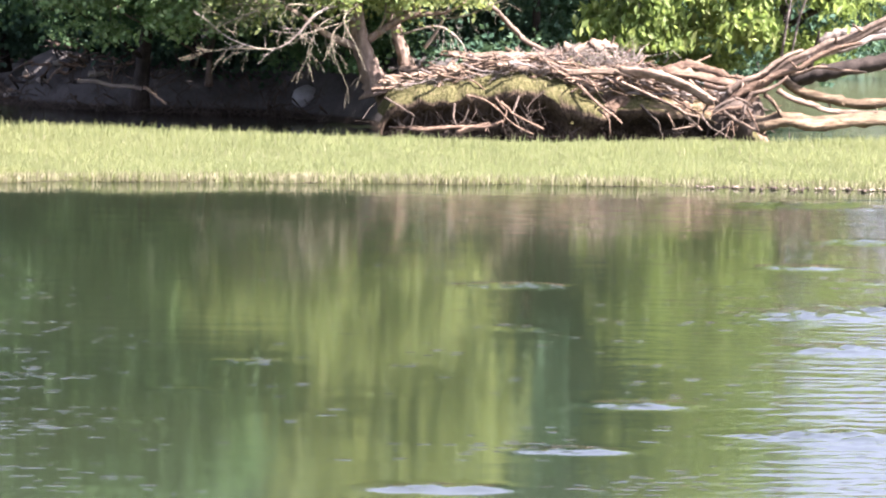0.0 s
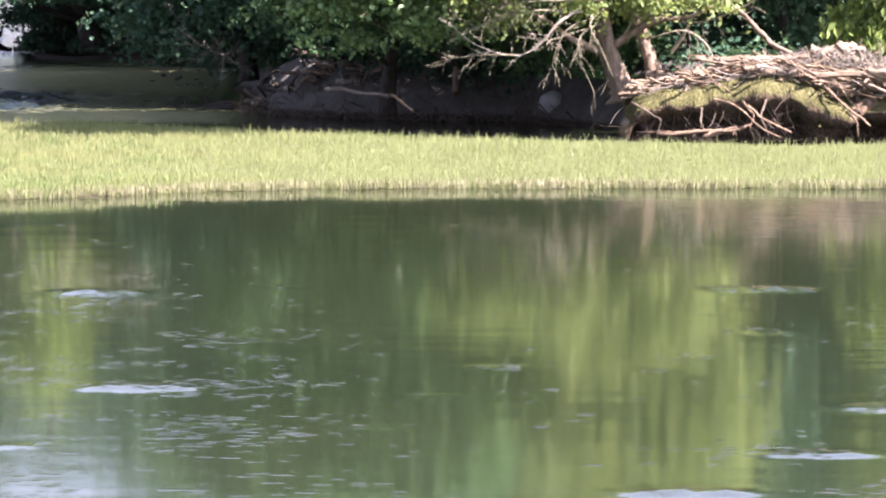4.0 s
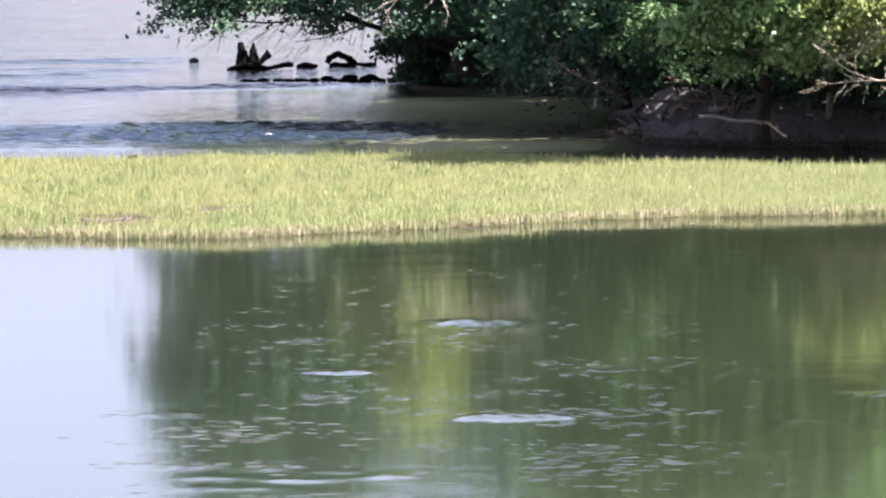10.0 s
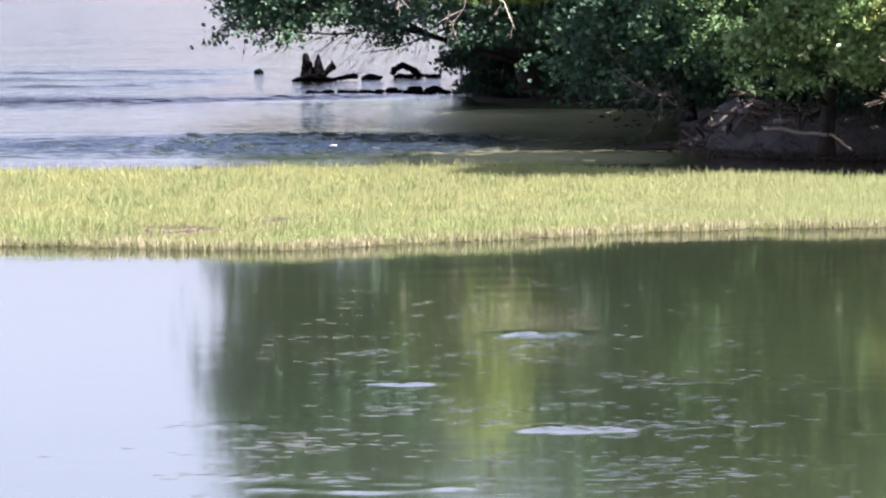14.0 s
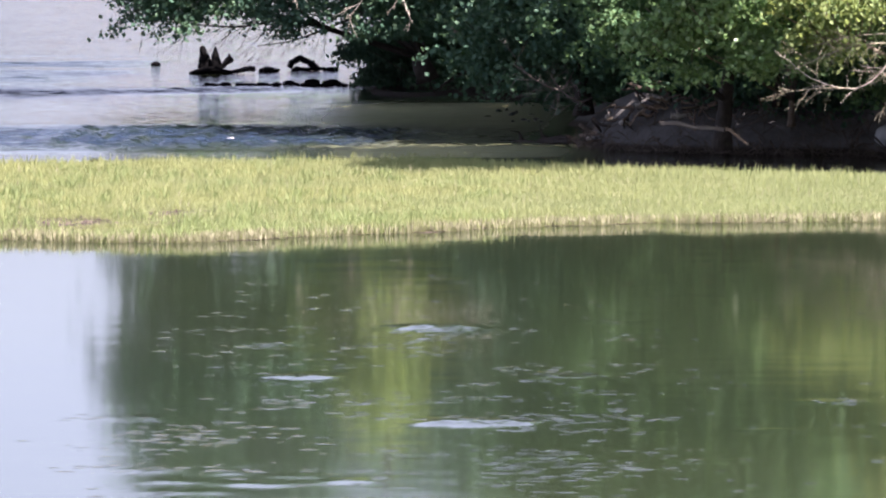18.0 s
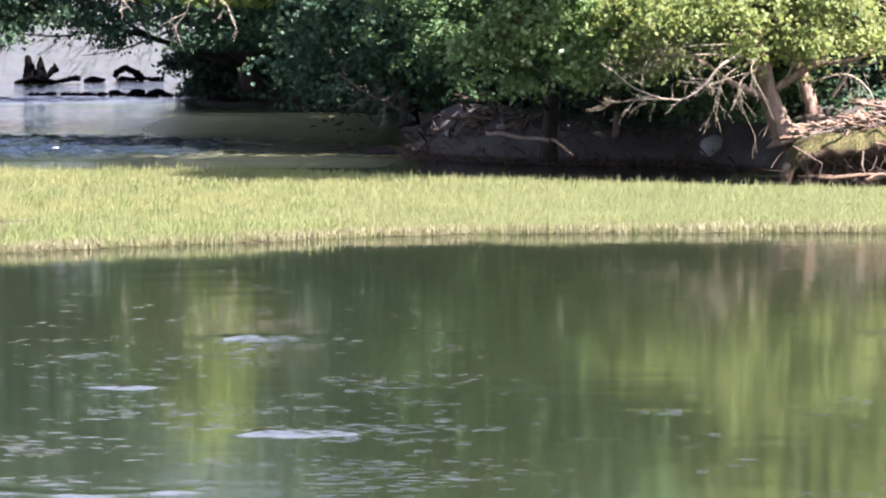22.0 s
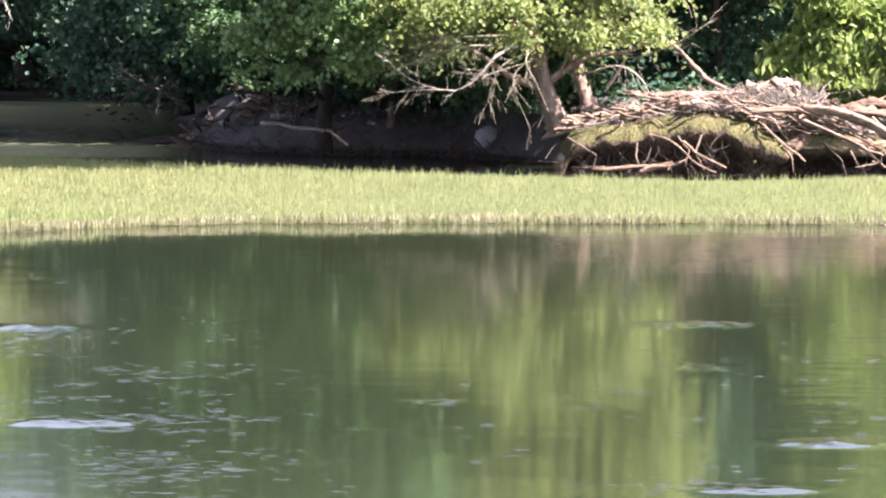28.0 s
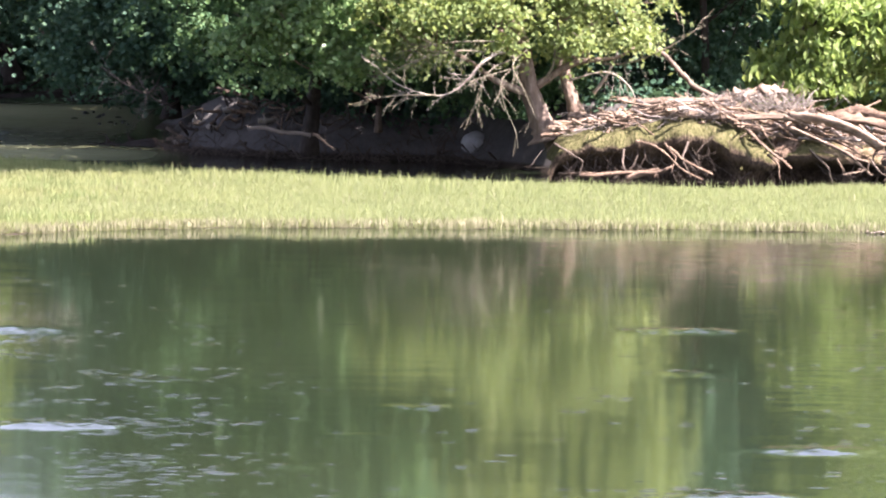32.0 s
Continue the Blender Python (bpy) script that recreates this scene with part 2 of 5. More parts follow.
def water_material():
    """Slow green river water: a near mirror at this low angle, ruffled where the 'ruffle' of the sheet is high."""
    m, nodes, links, bsdf = material("river_water")
    tint = noise_at(nodes, links, 0.05, (1, 0.5, 1), 3.0)
    shoal_lift = nodes.new("ShaderNodeAttribute")
    shoal_lift.attribute_name = "shoal_lift"
    # Bottom colour brightened to make up for the tree shade lying over it.
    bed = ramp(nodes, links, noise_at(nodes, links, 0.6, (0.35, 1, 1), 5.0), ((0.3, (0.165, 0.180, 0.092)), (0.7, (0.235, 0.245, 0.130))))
    sky_blue_run = nodes.new("ShaderNodeAttribute")
    sky_blue_run.attribute_name = "sky_blue_run"
    # Bluish base colour stands in for sky mirrored by the rippled runs.
    broken = mix(nodes, links, 1.0, ramp(nodes, links, noise_at(nodes, links, 0.9, (0.75, 0.55, 1), 5.0, 0.68), ((0.36, (0.2, 0.2, 0.2)), (0.56, (1, 1, 1)))), sky_blue_run.outputs["Color"], "MULTIPLY")
    links.new(mix(nodes, links, broken, mix(nodes, links, shoal_lift.outputs["Fac"], ramp(nodes, links, tint, ((0.3, (0.008, 0.013, 0.007)), (0.7, (0.016, 0.022, 0.011)))), bed), (0.010, 0.018, 0.032)), bsdf.inputs["Base Color"])
    bsdf.inputs["IOR"].default_value = 1.333
    attr = nodes.new("ShaderNodeAttribute")
    attr.attribute_name = "ruffle"
    fleck = nodes.new("ShaderNodeAttribute")
    fleck.attribute_name = "flecks"
    calm = noise_at(nodes, links, 0.55, (0.5, 1.0, 1), 1.5, 0.45)
    roll = noise_at(nodes, links, 0.8, (0.8, 0.75, 1), 3.0, 0.6, (0, 0, 0.08))
    chop = noise_at(nodes, links, 1.25, (0.85, 1.5, 1), 1.6, 0.45, (0, 0, 0.1))
    place = nodes.new("ShaderNodeNewGeometry")
    grid = nodes.new("ShaderNodeMapping")
    grid.inputs["Scale"].default_value = (2.4, 4.6, 1.0)
    grid.inputs["Rotation"].default_value = (0, 0, 0.12)
    links.new(place.outputs["Position"], grid.inputs[0])
    cells = nodes.new("ShaderNodeTexVoronoi")
    cells.inputs["Scale"].default_value = 1.0
    cells.voronoi_dimensions = "2D"
    links.new(grid.outputs[0], cells.inputs["Vector"])
    luck = nodes.new("ShaderNodeSeparateColor")
    links.new(cells.outputs["Color"], luck.inputs[0])

    def op(kind, a, c, d=None):
        n = nodes.new("ShaderNodeMath")
        n.operation = kind
        for socket, value in zip(n.inputs, (a, c, d)):
            if isinstance(value, bpy.types.NodeSocket):
                links.new(value, socket)
            elif value is not None:
                socket.default_value = value
        return n.outputs[0]

    links.new(op("MULTIPLY_ADD", broken, 0.20, op("MULTIPLY_ADD", shoal_lift.outputs["Fac"], 0.34, 0.070)), bsdf.inputs["Roughness"])
    cluster = ramp(nodes, links, noise_at(nodes, links, 0.5, (0.55, 0.75, 1), 5.0, 0.72), ((0.46, (0.015, 0.015, 0.015)), (0.54, (0.5, 0.5, 0.5)), (0.64, (2.8, 2.8, 2.8))))
    crest = op("SUBTRACT", 1.0, op("MULTIPLY", cells.outputs["Distance"], op("MULTIPLY_ADD", luck.outputs[1], 2.2, 1.7)))
    wavelets = op("MULTIPLY", op("MULTIPLY", op("MAXIMUM", crest, 0.0), op("LESS_THAN", luck.outputs[0], op("MULTIPLY", fleck.outputs["Fac"], cluster))), 0.026)
    bump(nodes, links, bsdf, op("ADD", op("ADD", op("MULTIPLY", chop, attr.outputs["Fac"]), wavelets), op("MULTIPLY_ADD", op("MULTIPLY", roll, sky_blue_run.outputs["Fac"]), 2.0, op("MULTIPLY", calm, 0.018))), 1.0, 0.35)
    return m


def litter_material():
    m, nodes, links, bsdf = material("leaf_litter")
    n = noise_at(nodes, links, 5.0, (1, 1, 1.6), detail=8.0, rough=0.72)
    patch = noise_at(nodes, links, 0.9, detail=4.0)
    a = ramp(nodes, links, n, ((0.3, (0.035, 0.025, 0.018)), (0.5, (0.15, 0.108, 0.075)), (0.68, (0.33, 0.25, 0.18))))
    links.new(mix(nodes, links, ramp(nodes, links, patch, ((0.45, (0, 0, 0)), (0.65, (0.7, 0.7, 0.7)))), a, (0.15, 0.14, 0.05)), bsdf.inputs["Base Color"])
    bsdf.inputs["Roughness"].default_value = 0.95
    bsdf.inputs["Specular IOR Level"].default_value = 0.08
    bump(nodes, links, bsdf, n, 1.0, 0.12)
    return m


STONE_BROWN = stony("brown_clod", ((0.3, (0.035, 0.027, 0.020)), (0.55, (0.075, 0.058, 0.043)), (0.8, (0.14, 0.108, 0.080))))
# Near-black colour in place of the backlight that darkens these rocks and snags.
STONE_BLACK = stony("silhouette_black", ((0.3, (0.003, 0.003, 0.0035)), (0.6, (0.006, 0.006, 0.006)), (0.85, (0.010, 0.010, 0.010))), 3.0, 1.0, 0.04, 0.0)
SOIL, MOSS, WATER, LITTER = earth_material(), moss_material(), water_material(), litter_material()


# ---------------------------------------------------------------- building helpers
def fast_mesh(name, verts, quads, mat, smooth=False):
    """A mesh from an array of places and an array of four-sided faces."""
    me = bpy.data.meshes.new(name)
    verts, quads = np.asarray(verts, np.float32), np.asarray(quads, np.int32)
    me.vertices.add(len(verts))
    me.vertices.foreach_set("co", verts.ravel())
    me.loops.add(quads.size)
    me.loops.foreach_set("vertex_index", quads.ravel())
    me.polygons.add(len(quads))
    me.polygons.foreach_set("loop_start", np.arange(len(quads), dtype=np.int32) * 4)
    me.polygons.foreach_set("use_smooth", np.full(len(quads), smooth))
    me.update(calc_edges=True)
    me.materials.append(mat)
    return me


def child(name, me, parent, label=""):
    ob = new(name, me)
    ob.parent = parent
    return tagged(ob, label)


def bend(points, n):
    """A smooth line of n places through the given ones."""
    p = np.asarray(points, float)
    p = np.vstack([2 * p[0] - p[1], p, 2 * p[-1] - p[-2]])
    out = []
    for s in np.linspace(0, len(p) - 3 - 1e-6, n):
        i, u = int(s), s - int(s)
        a, b, c, d = p[i:i + 4]
        out.append(0.5 * (2 * b + (c - a) * u + (2 * a - 5 * b + 4 * c - d) * u * u + (3 * b - a - 3 * c + d) * u ** 3))
    return np.array(out)


def tube(points, r0, r1, rng, n=9, seg=7, rough=0.12, flare=0.0):
    """Places and faces of a knotty limb along the points, its radius going from r0 to r1."""
    seg += seg % 2
    line = bend(points, n)
    tan = np.gradient(line, axis=0)
    tan /= np.linalg.norm(tan, axis=1)[:, None] + 1e-9
    up = np.array([0.13, 0.31, 0.94])
    if abs(tan[0] @ up) > 0.9:
        up = np.array([0.94, 0.3, 0.1])
    ring = np.linspace(0, 2 * math.pi, seg, endpoint=False)
    lobes = 1 + rough * rng.normal(size=(seg,))
    verts = []
    for i, (c, t) in enumerate(zip(line, tan)):
        s = np.cross(t, up)
        s /= np.linalg.norm(s) + 1e-9
        u = np.cross(s, t)
        k = i / (n - 1)
        r = r0 + (r1 - r0) * k + flare * r0 * max(0.0, 1 - k * 5) ** 2
        rr = r * lobes * (1 + rough * rng.normal(size=seg) * 0.6)
        verts.append(c + np.cos(ring)[:, None] * s * rr[:, None] + np.sin(ring)[:, None] * u * rr[:, None])
    verts.append(line[:1] - tan[:1] * r0 * 0.15)
    verts.append(line[-1:] + tan[-1:] * r1 * 0.25)
    v = np.vstack(verts)
    quads = []
    for i in range(n - 1):
        for j in range(seg):
            k = (j + 1) % seg
            quads.append((i * seg + j, i * seg + k, (i + 1) * seg + k, (i + 1) * seg + j))
    a, b, last = n * seg, n * seg + 1, (n - 1) * seg
    for j in range(0, seg, 2):
        k, l = j + 1, (j + 2) % seg
        quads += [(a, l, k, j), (b, last + j, last + k, last + l)]
    return v, np.array(quads)


def joined(pieces):
    verts, quads, at = [], [], 0
    for v, q in pieces:
        verts.append(v)
        quads.append(q + at)
        at += len(v)
    return np.vstack(verts), np.vstack(quads)


def leaves(centres, size, rng, droop=0.5, wide=0.36):
    """Places and faces of leaves, one folded four-cornered blade at each centre."""
    n = len(centres)
    axis = rng.normal(size=(n, 3))
    axis[:, 2] -= droop
    axis /= np.linalg.norm(axis, axis=1)[:, None]
    nor = rng.normal(size=(n, 3)) * 0.65
    nor[:, 2] += 1.0
    side = np.cross(axis, nor)
    side /= np.linalg.norm(side, axis=1)[:, None] + 1e-9
    fold = np.cross(side, axis)
    L = (size * rng.uniform(0.65, 1.3, n))[:, None]
    base = centres - axis * L * 0.5
    mid = base + axis * L * 0.42 + fold * L * 0.10
    v = np.stack([base, mid + side * L * wide, base + axis * L, mid - side * L * wide], 1).reshape(-1, 3)
    return v, np.arange(4 * n).reshape(-1, 4)


def clumps(blobs, rng):
    """Leaf places gathered in sprays inside the blobs: (x, y, z, rx, ry, rz, sprays, leaves each, spray size, leaf size)."""
    centres, sizes, heads = [], [], []
    for x, y, z, rx, ry, rz, count, each, spread, leaf in blobs:
        boughs = max(2, count // 7)
        d = rng.normal(size=(boughs, 3))
        d /= np.linalg.norm(d, axis=1)[:, None]
        r = rng.uniform(0.12, 1.0, boughs) ** 0.45
        bough = np.array([x, y, z]) + d * r[:, None] * np.array([rx, ry, rz]) * (1 + 0.12 * rng.normal(size=(boughs, 1)))
        wide = min(1.2, max(0.22, 0.30 * min(rx, ry, rz) + 0.08))
        which = rng.integers(0, boughs, count)
        off = rng.normal(size=(count, 3)) * np.array([wide, wide, wide * 0.38])
        off[:, 2] -= 0.22 * (off[:, 0] ** 2 + off[:, 1] ** 2) / wide
        head = bough[which] + off
        heads.append(head)
        off = rng.normal(size=(count, each, 3)) * np.array([spread, spread, spread * 0.45])
        off[..., 2] -= 0.25 * (off[..., 0] ** 2 + off[..., 1] ** 2) / spread
        centres.append((head[:, None] + off).reshape(-1, 3))
        sizes.append(np.full(count * each, leaf))
    return np.vstack(centres), np.concatenate(sizes), np.vstack(heads)


def snag(points, r0, r1, rng, count=0, length=0.8, droop=0.3):
    """A bare limb, and its side twigs, which fork once and hang."""
    limb = tube(points, r0, r1, rng, 18, 7, 0.10)
    line = bend(points, 40)
    twigs = []
    for _ in range(count):
        i = int(rng.integers(8, 39))
        t = line[min(i + 1, 39)] - line[i - 1]
        t /= np.linalg.norm(t) + 1e-9
        d = t * 0.7 + rng.normal(size=3) * 0.55 + np.array([0, 0, -droop])
        d *= length * rng.uniform(0.6, 1.9) / np.linalg.norm(d)
        a, r = line[i], max(0.006, (r0 + (r1 - r0) * i / 39) * 0.24)
        m, e = a + d * 0.5 + rng.normal(size=3) * 0.05, a + d + np.array([0, 0, -droop * length * 0.25])
        pieces = [tube([a, m, e], r, 0.004, rng, 8, 5, 0.1)]
        for _ in range(2):
            f = m + (d + rng.normal(size=3) * 0.6 * length + np.array([0, 0, -droop * length])) * rng.uniform(0.25, 0.55)
            pieces.append(tube([m, (m + f) / 2 + rng.normal(size=3) * 0.03, f], r * 0.55, 0.005, rng, 5, 4, 0.1))
        twigs.append(joined(pieces))
    return limb, twigs


def tree(label, trunk, r0, r1, blobs, leaf, bark, seed, floor=0.6, limbs=9, twigs=60, extra=(), group="riverside trees", shape=(0.5, 0.40)):
    """A tree: trunk, limbs that reach into the crown, twigs and leaves."""
    rng = np.random.default_rng(seed)
    top = tagged(new("tree"), label, "tree", group)
    base = np.array(trunk[0], float)
    top.location = base
    v, q = tube(trunk, r0, r1, rng, 26, 12, 0.13, 0.35)
    child("trunk", fast_mesh("trunk", v - base, q, bark, True), top)
    c, s, heads = clumps(blobs, rng)
    keep = (c[:, 2] > floor) & ((s < 0.42) | (c[:, 2] > 6.3))
    c, s = c[keep], s[keep]
    line = bend(trunk, 40)
    order = rng.permutation(len(heads))
    reach = []
    for h in heads[order[:limbs]]:
        i = int(np.clip(np.searchsorted(line[:, 2], h[2] - 0.45 * np.linalg.norm(h[:2] - line[20, :2])), 6, 38))
        a = line[i]
        m1 = a * 0.6 + h * 0.4 + np.array([0, 0, 0.25]) + rng.normal(size=3) * 0.15
        m2 = a * 0.25 + h * 0.75 + rng.normal(size=3) * 0.2
        lim = [a, m1, m2, h]
        rr = r0 + (r1 - r0) * i / 39
        v, q = tube(lim, rr * 0.5, 0.02, rng, 12, 7, 0.10)
        child("limb", fast_mesh("limb", v - base, q, bark, True), top)
        reach.append(bend(lim, 12)[4:])
    for pts, ra, rb, mat, *spray in extra:
        (v, q), side = snag(pts, ra, rb, rng, *spray)
        limb = child("limb" if mat is bark else "dead_limb", fast_mesh("limb", v - base, q, mat, True), top, "" if mat is bark else "bare bleached dead limb with fine twigs")
        for v, q in side:
            child("twig", fast_mesh("twig", v - base, q, mat), limb)
    spots = np.vstack(reach) if reach else line[20:]
    pieces = []
    for h in heads[order[:twigs]]:
        a = spots[np.argmin(np.linalg.norm(spots - h, axis=1))]
        pieces.append(tube([a, (a + h) / 2 + rng.normal(size=3) * 0.12, h, h + rng.normal(size=3) * 0.3], 0.022, 0.006, rng, 7, 4, 0.1))
    if pieces:
        v, q = joined(pieces)
        tagged(child("branchwork", fast_mesh("branchwork", v - base, q, bark), top), kind="stuff")
    v, q = leaves(c, s, rng, *shape)
    tagged(child("crown", fast_mesh("crown", v - base, q, leaf), top), kind="stuff")
    return top


# ---------------------------------------------------------------- ground and water
LAND = ((-17, 290), (-17, 228), (-14.8, 209), (-9, 205.5), (-5.6, 196), (-4.4, 178), (-4.3, 170.5), (-3.0, 167.6), (0.6, 165), (5.2, 164), (7.6, 160.5), (8.6, 156.4), (12, 155.4), (18, 155.2), (19.6, 156), (20.6, 163),
        (24, 186), (38, 214), (110, 235), (900, 300), (2500, 400), (2500, 2500), (200, 2500), (40, 900), (0, 480), (-13, 330))
SHORE_X = (-60, -40, -27, -18.2, -15, -12.4, -7.0, -4, -1.2, 6, 15, 20, 30, 45, 60)
SHORE_Y = (140, 131, 127.5, 126.3, 125.2, 124.9, 128.4, 130.4, 131.7, 132.4, 132.5, 132.0, 133, 137, 146)
REAR_X = (-60, -40, -24, -19, -13.8, -9.5, -5.0, -1.4, 1, 5, 10, 15, 18.6, 23.5, 30, 45, 60)
REAR_Y = (150, 155, 156.7, 156.5, 157.5, 158.6, 155.6, 152.3, 151.3, 150.2, 148, 147.5, 148.7, 151.0, 153, 152, 148)


def inside(px, py, ring):
    """Signed distance to a ring on the plan, positive within."""
    ring = np.array(ring, float)
    best, odd = np.full(px.shape, 1e9), np.zeros(px.shape, bool)
    for (ax, ay), (bx, by) in zip(ring, np.roll(ring, -1, 0)):
        ux, uy = bx - ax, by - ay
        k = np.clip(((px - ax) * ux + (py - ay) * uy) / (ux * ux + uy * uy), 0, 1)
        best = np.minimum(best, np.hypot(px - ax - k * ux, py - ay - k * uy))
        cross = ((ay > py) != (by > py)) & (px < ax + (py - ay) / (uy if uy else 1e-9) * ux)
        odd ^= cross
    return np.where(odd, best, -best)


def ease(x, a, b):
    k = np.clip((x - a) / (b - a), 0, 1)
    return k * k * (3 - 2 * k)


def wobble(x, y, k, seed=0.0):
    return (np.sin(x * 1.7 * k + 1.3 * np.sin(y * 0.9 * k + seed) + seed) + np.sin(y * 1.3 * k + 1.7 * np.sin(x * 1.1 * k + seed * 2) + 2.1)) * 0.5


def ground_height(x, y):
    h = np.full(x.shape, -0.7)
    near, far = np.interp(x, SHORE_X, SHORE_Y), np.interp(x, REAR_X, REAR_Y)
    wob = 0.35 * wobble(x, y, 0.9)
    isle = np.minimum(y - near, far - y) + wob
    isle = np.where(np.abs(x) < 60, isle, -5)
    h = np.maximum(h, -0.7 + 0.70 * ease(isle, -1.5, 0.05) + 0.09 * ease(isle, 0.0, 2.5) + 0.02 * wobble(x, y, 2.1, 1.0))
    d = inside(x, y, LAND)
    rise = 1.15 + 0.55 * np.exp(-((x + 1.6) / 2.4) ** 2 - ((y - 169) / 5) ** 4) + 1.0 * ease(x, 5, 8) - 0.9 * ease(x, 15, 19) - 1.12 * ease(y, 184, 192) * ease(-y, -420, -300)
    h = np.maximum(h, -0.7 + (0.72 + rise) * ease(d + 0.3 * wobble(x, y, 0.8, 3.0), -0.5, 2.6) + 0.5 * ease(d, 2, 25) * (1 - 0.8 * ease(y, 184, 192) * ease(-x, 0, 5)) + 0.12 * wobble(x, y, 0.7, 5.0) * ease(d, 0, 2))
    h = np.maximum(h, -0.7 + 8.1 * ease(-y, -40, -12) + 4 * ease(-y, 40, 400))          # the bank under the camera
    h = np.maximum(h, -0.7 + 5 * ease(-x, 330, 380) * ease(y, -50, 0) + 20 * ease(-x, 400, 900))   # far banks
    # Includes a hill raised out of view to darken the channel's reflection.
    h = np.maximum(h, -0.7 + 4.5 * ease(y, 900, 930) + 25 * ease(y, 910, 990) * ease(x, -120, -96) + 8 * ease(y, 1000, 1800))
    return h


def lines(fine0, fine1, step, reach):
    a = np.arange(fine0, fine1 + 1e-6, step)
    out, s = [], step
    x = fine1
    while x < reach:
        s *= 1.35
        x += s
        out.append(x)
    left, s, x = [], step, fine0
    while x > -reach:
        s *= 1.35
        x -= s
        left.append(x)
    return np.array(left[::-1] + list(a) + out)


def sheet(xs, ys):
    gx, gy = np.meshgrid(xs, ys)
    i = np.arange(len(xs) * len(ys)).reshape(len(ys), len(xs))
    quads = np.stack([i[:-1, :-1], i[:-1, 1:], i[1:, 1:], i[1:, :-1]], -1).reshape(-1, 4)
    return gx.ravel(), gy.ravel(), quads


gx, gy, quads = sheet(lines(-45, 45, 0.6, 4000), lines(118, 236, 0.5, 4000))
ground = tagged(new("ground", fast_mesh("ground", np.stack([gx, gy, ground_height(gx, gy)], 1), quads, SOIL, True)), "brown muddy riverbed and banks", "ground", kind="structure")

# Standing ripples over shoals: x, y, half width, half depth, strength.
RIPPLES = ((-5.1, 101.2, 0.78, 0.9, 1.0), (-3.45, 83.5, 0.80, 0.8, 1.0), (-2.05, 78.4, 0.42, 0.5, 0.8), (-2.2, 91.3, 0.66, 0.7, 0.45), (-7.1, 91.2, 0.60, 0.7, 0.6), (-8.2, 97.7, 0.38, 0.6, 0.5),
           (-9.1, 84.1, 0.5, 0.6, 0.45), (-7.6, 75.2, 0.42, 0.4, 0.8), (-7.0, 76.3, 0.34, 0.36, 0.6), (-6.4, 74.9, 0.46, 0.42, 0.9), (-5.9, 75.9, 0.36, 0.34, 0.7), (-5.2, 75.3, 0.4, 0.4, 0.7), (-8.1, 76.6, 0.4, 0.36, 0.6), (-6.6, 77.4, 0.3, 0.3, 0.5), (-7.4, 73.9, 0.5, 0.36, 0.8), (0.3, 78.0, 0.5, 0.45, 0.6), (1.4, 82.3, 0.45, 0.5, 0.55), (2.5, 86.9, 0.45, 0.5, 0.45), (-1.6, 102.6, 0.4, 0.6, 0.4),
           (8.3, 102.4, 0.88, 0.8, 1.0), (7.7, 93.5, 0.5, 0.6, 0.75), (8.75, 80.7, 0.72, 0.7, 1.0), (9.5, 86.7, 0.45, 0.6, 0.5), (13.4, 89.9, 0.9, 1.2, 1.0), (4.7, 70.0, 0.8, 0.7, 1.0),
           (14.9, 107.5, 0.84, 0.9, 0.7), (17.4, 114.7, 0.8, 1.0, 0.7), (15.8, 104.1, 0.5, 0.8, 0.6), (13.5, 96.4, 1.1, 1.6, 1.1), (15.6, 97.6, 1.2, 2.0, 1.2), (7.0, 74.5, 0.7, 0.6, 1.0), (10.3, 76.6, 0.6, 0.6, 0.8), (17.8, 126.5, 1.6, 1.6, 0.9), (5.3, 86.6, 0.3, 0.4, 0.6), (15.0, 84.0, 1.6, 1.6, 1.2), (13.0, 76.5, 2.0, 1.8, 1.2))


def channel(x, y):
    """The dark rippled runs of the back channel: near run, riffle line, broken water upstream."""
    near = np.exp(-((y - 177.5 - 0.05 * (x + 10)) / 7.5) ** 4) * (0.35 * ease(-x, 3.5, 7) + 0.65 * ease(-x, 7, 12))
    line = np.exp(-((y - (215.0 + 0.30 * np.maximum(0, x + 27))) / (2.2 + 4.5 * ease(-x, 23, 32))) ** 2) * ease(-x, 15, 20)
    upper = np.exp(-((y - 240) / 15) ** 4) * ease(-x, 25, 31) * ease(wobble(x * 0.35, y, 0.45, 2.0), -0.5, 0.4)
    return near, line, upper


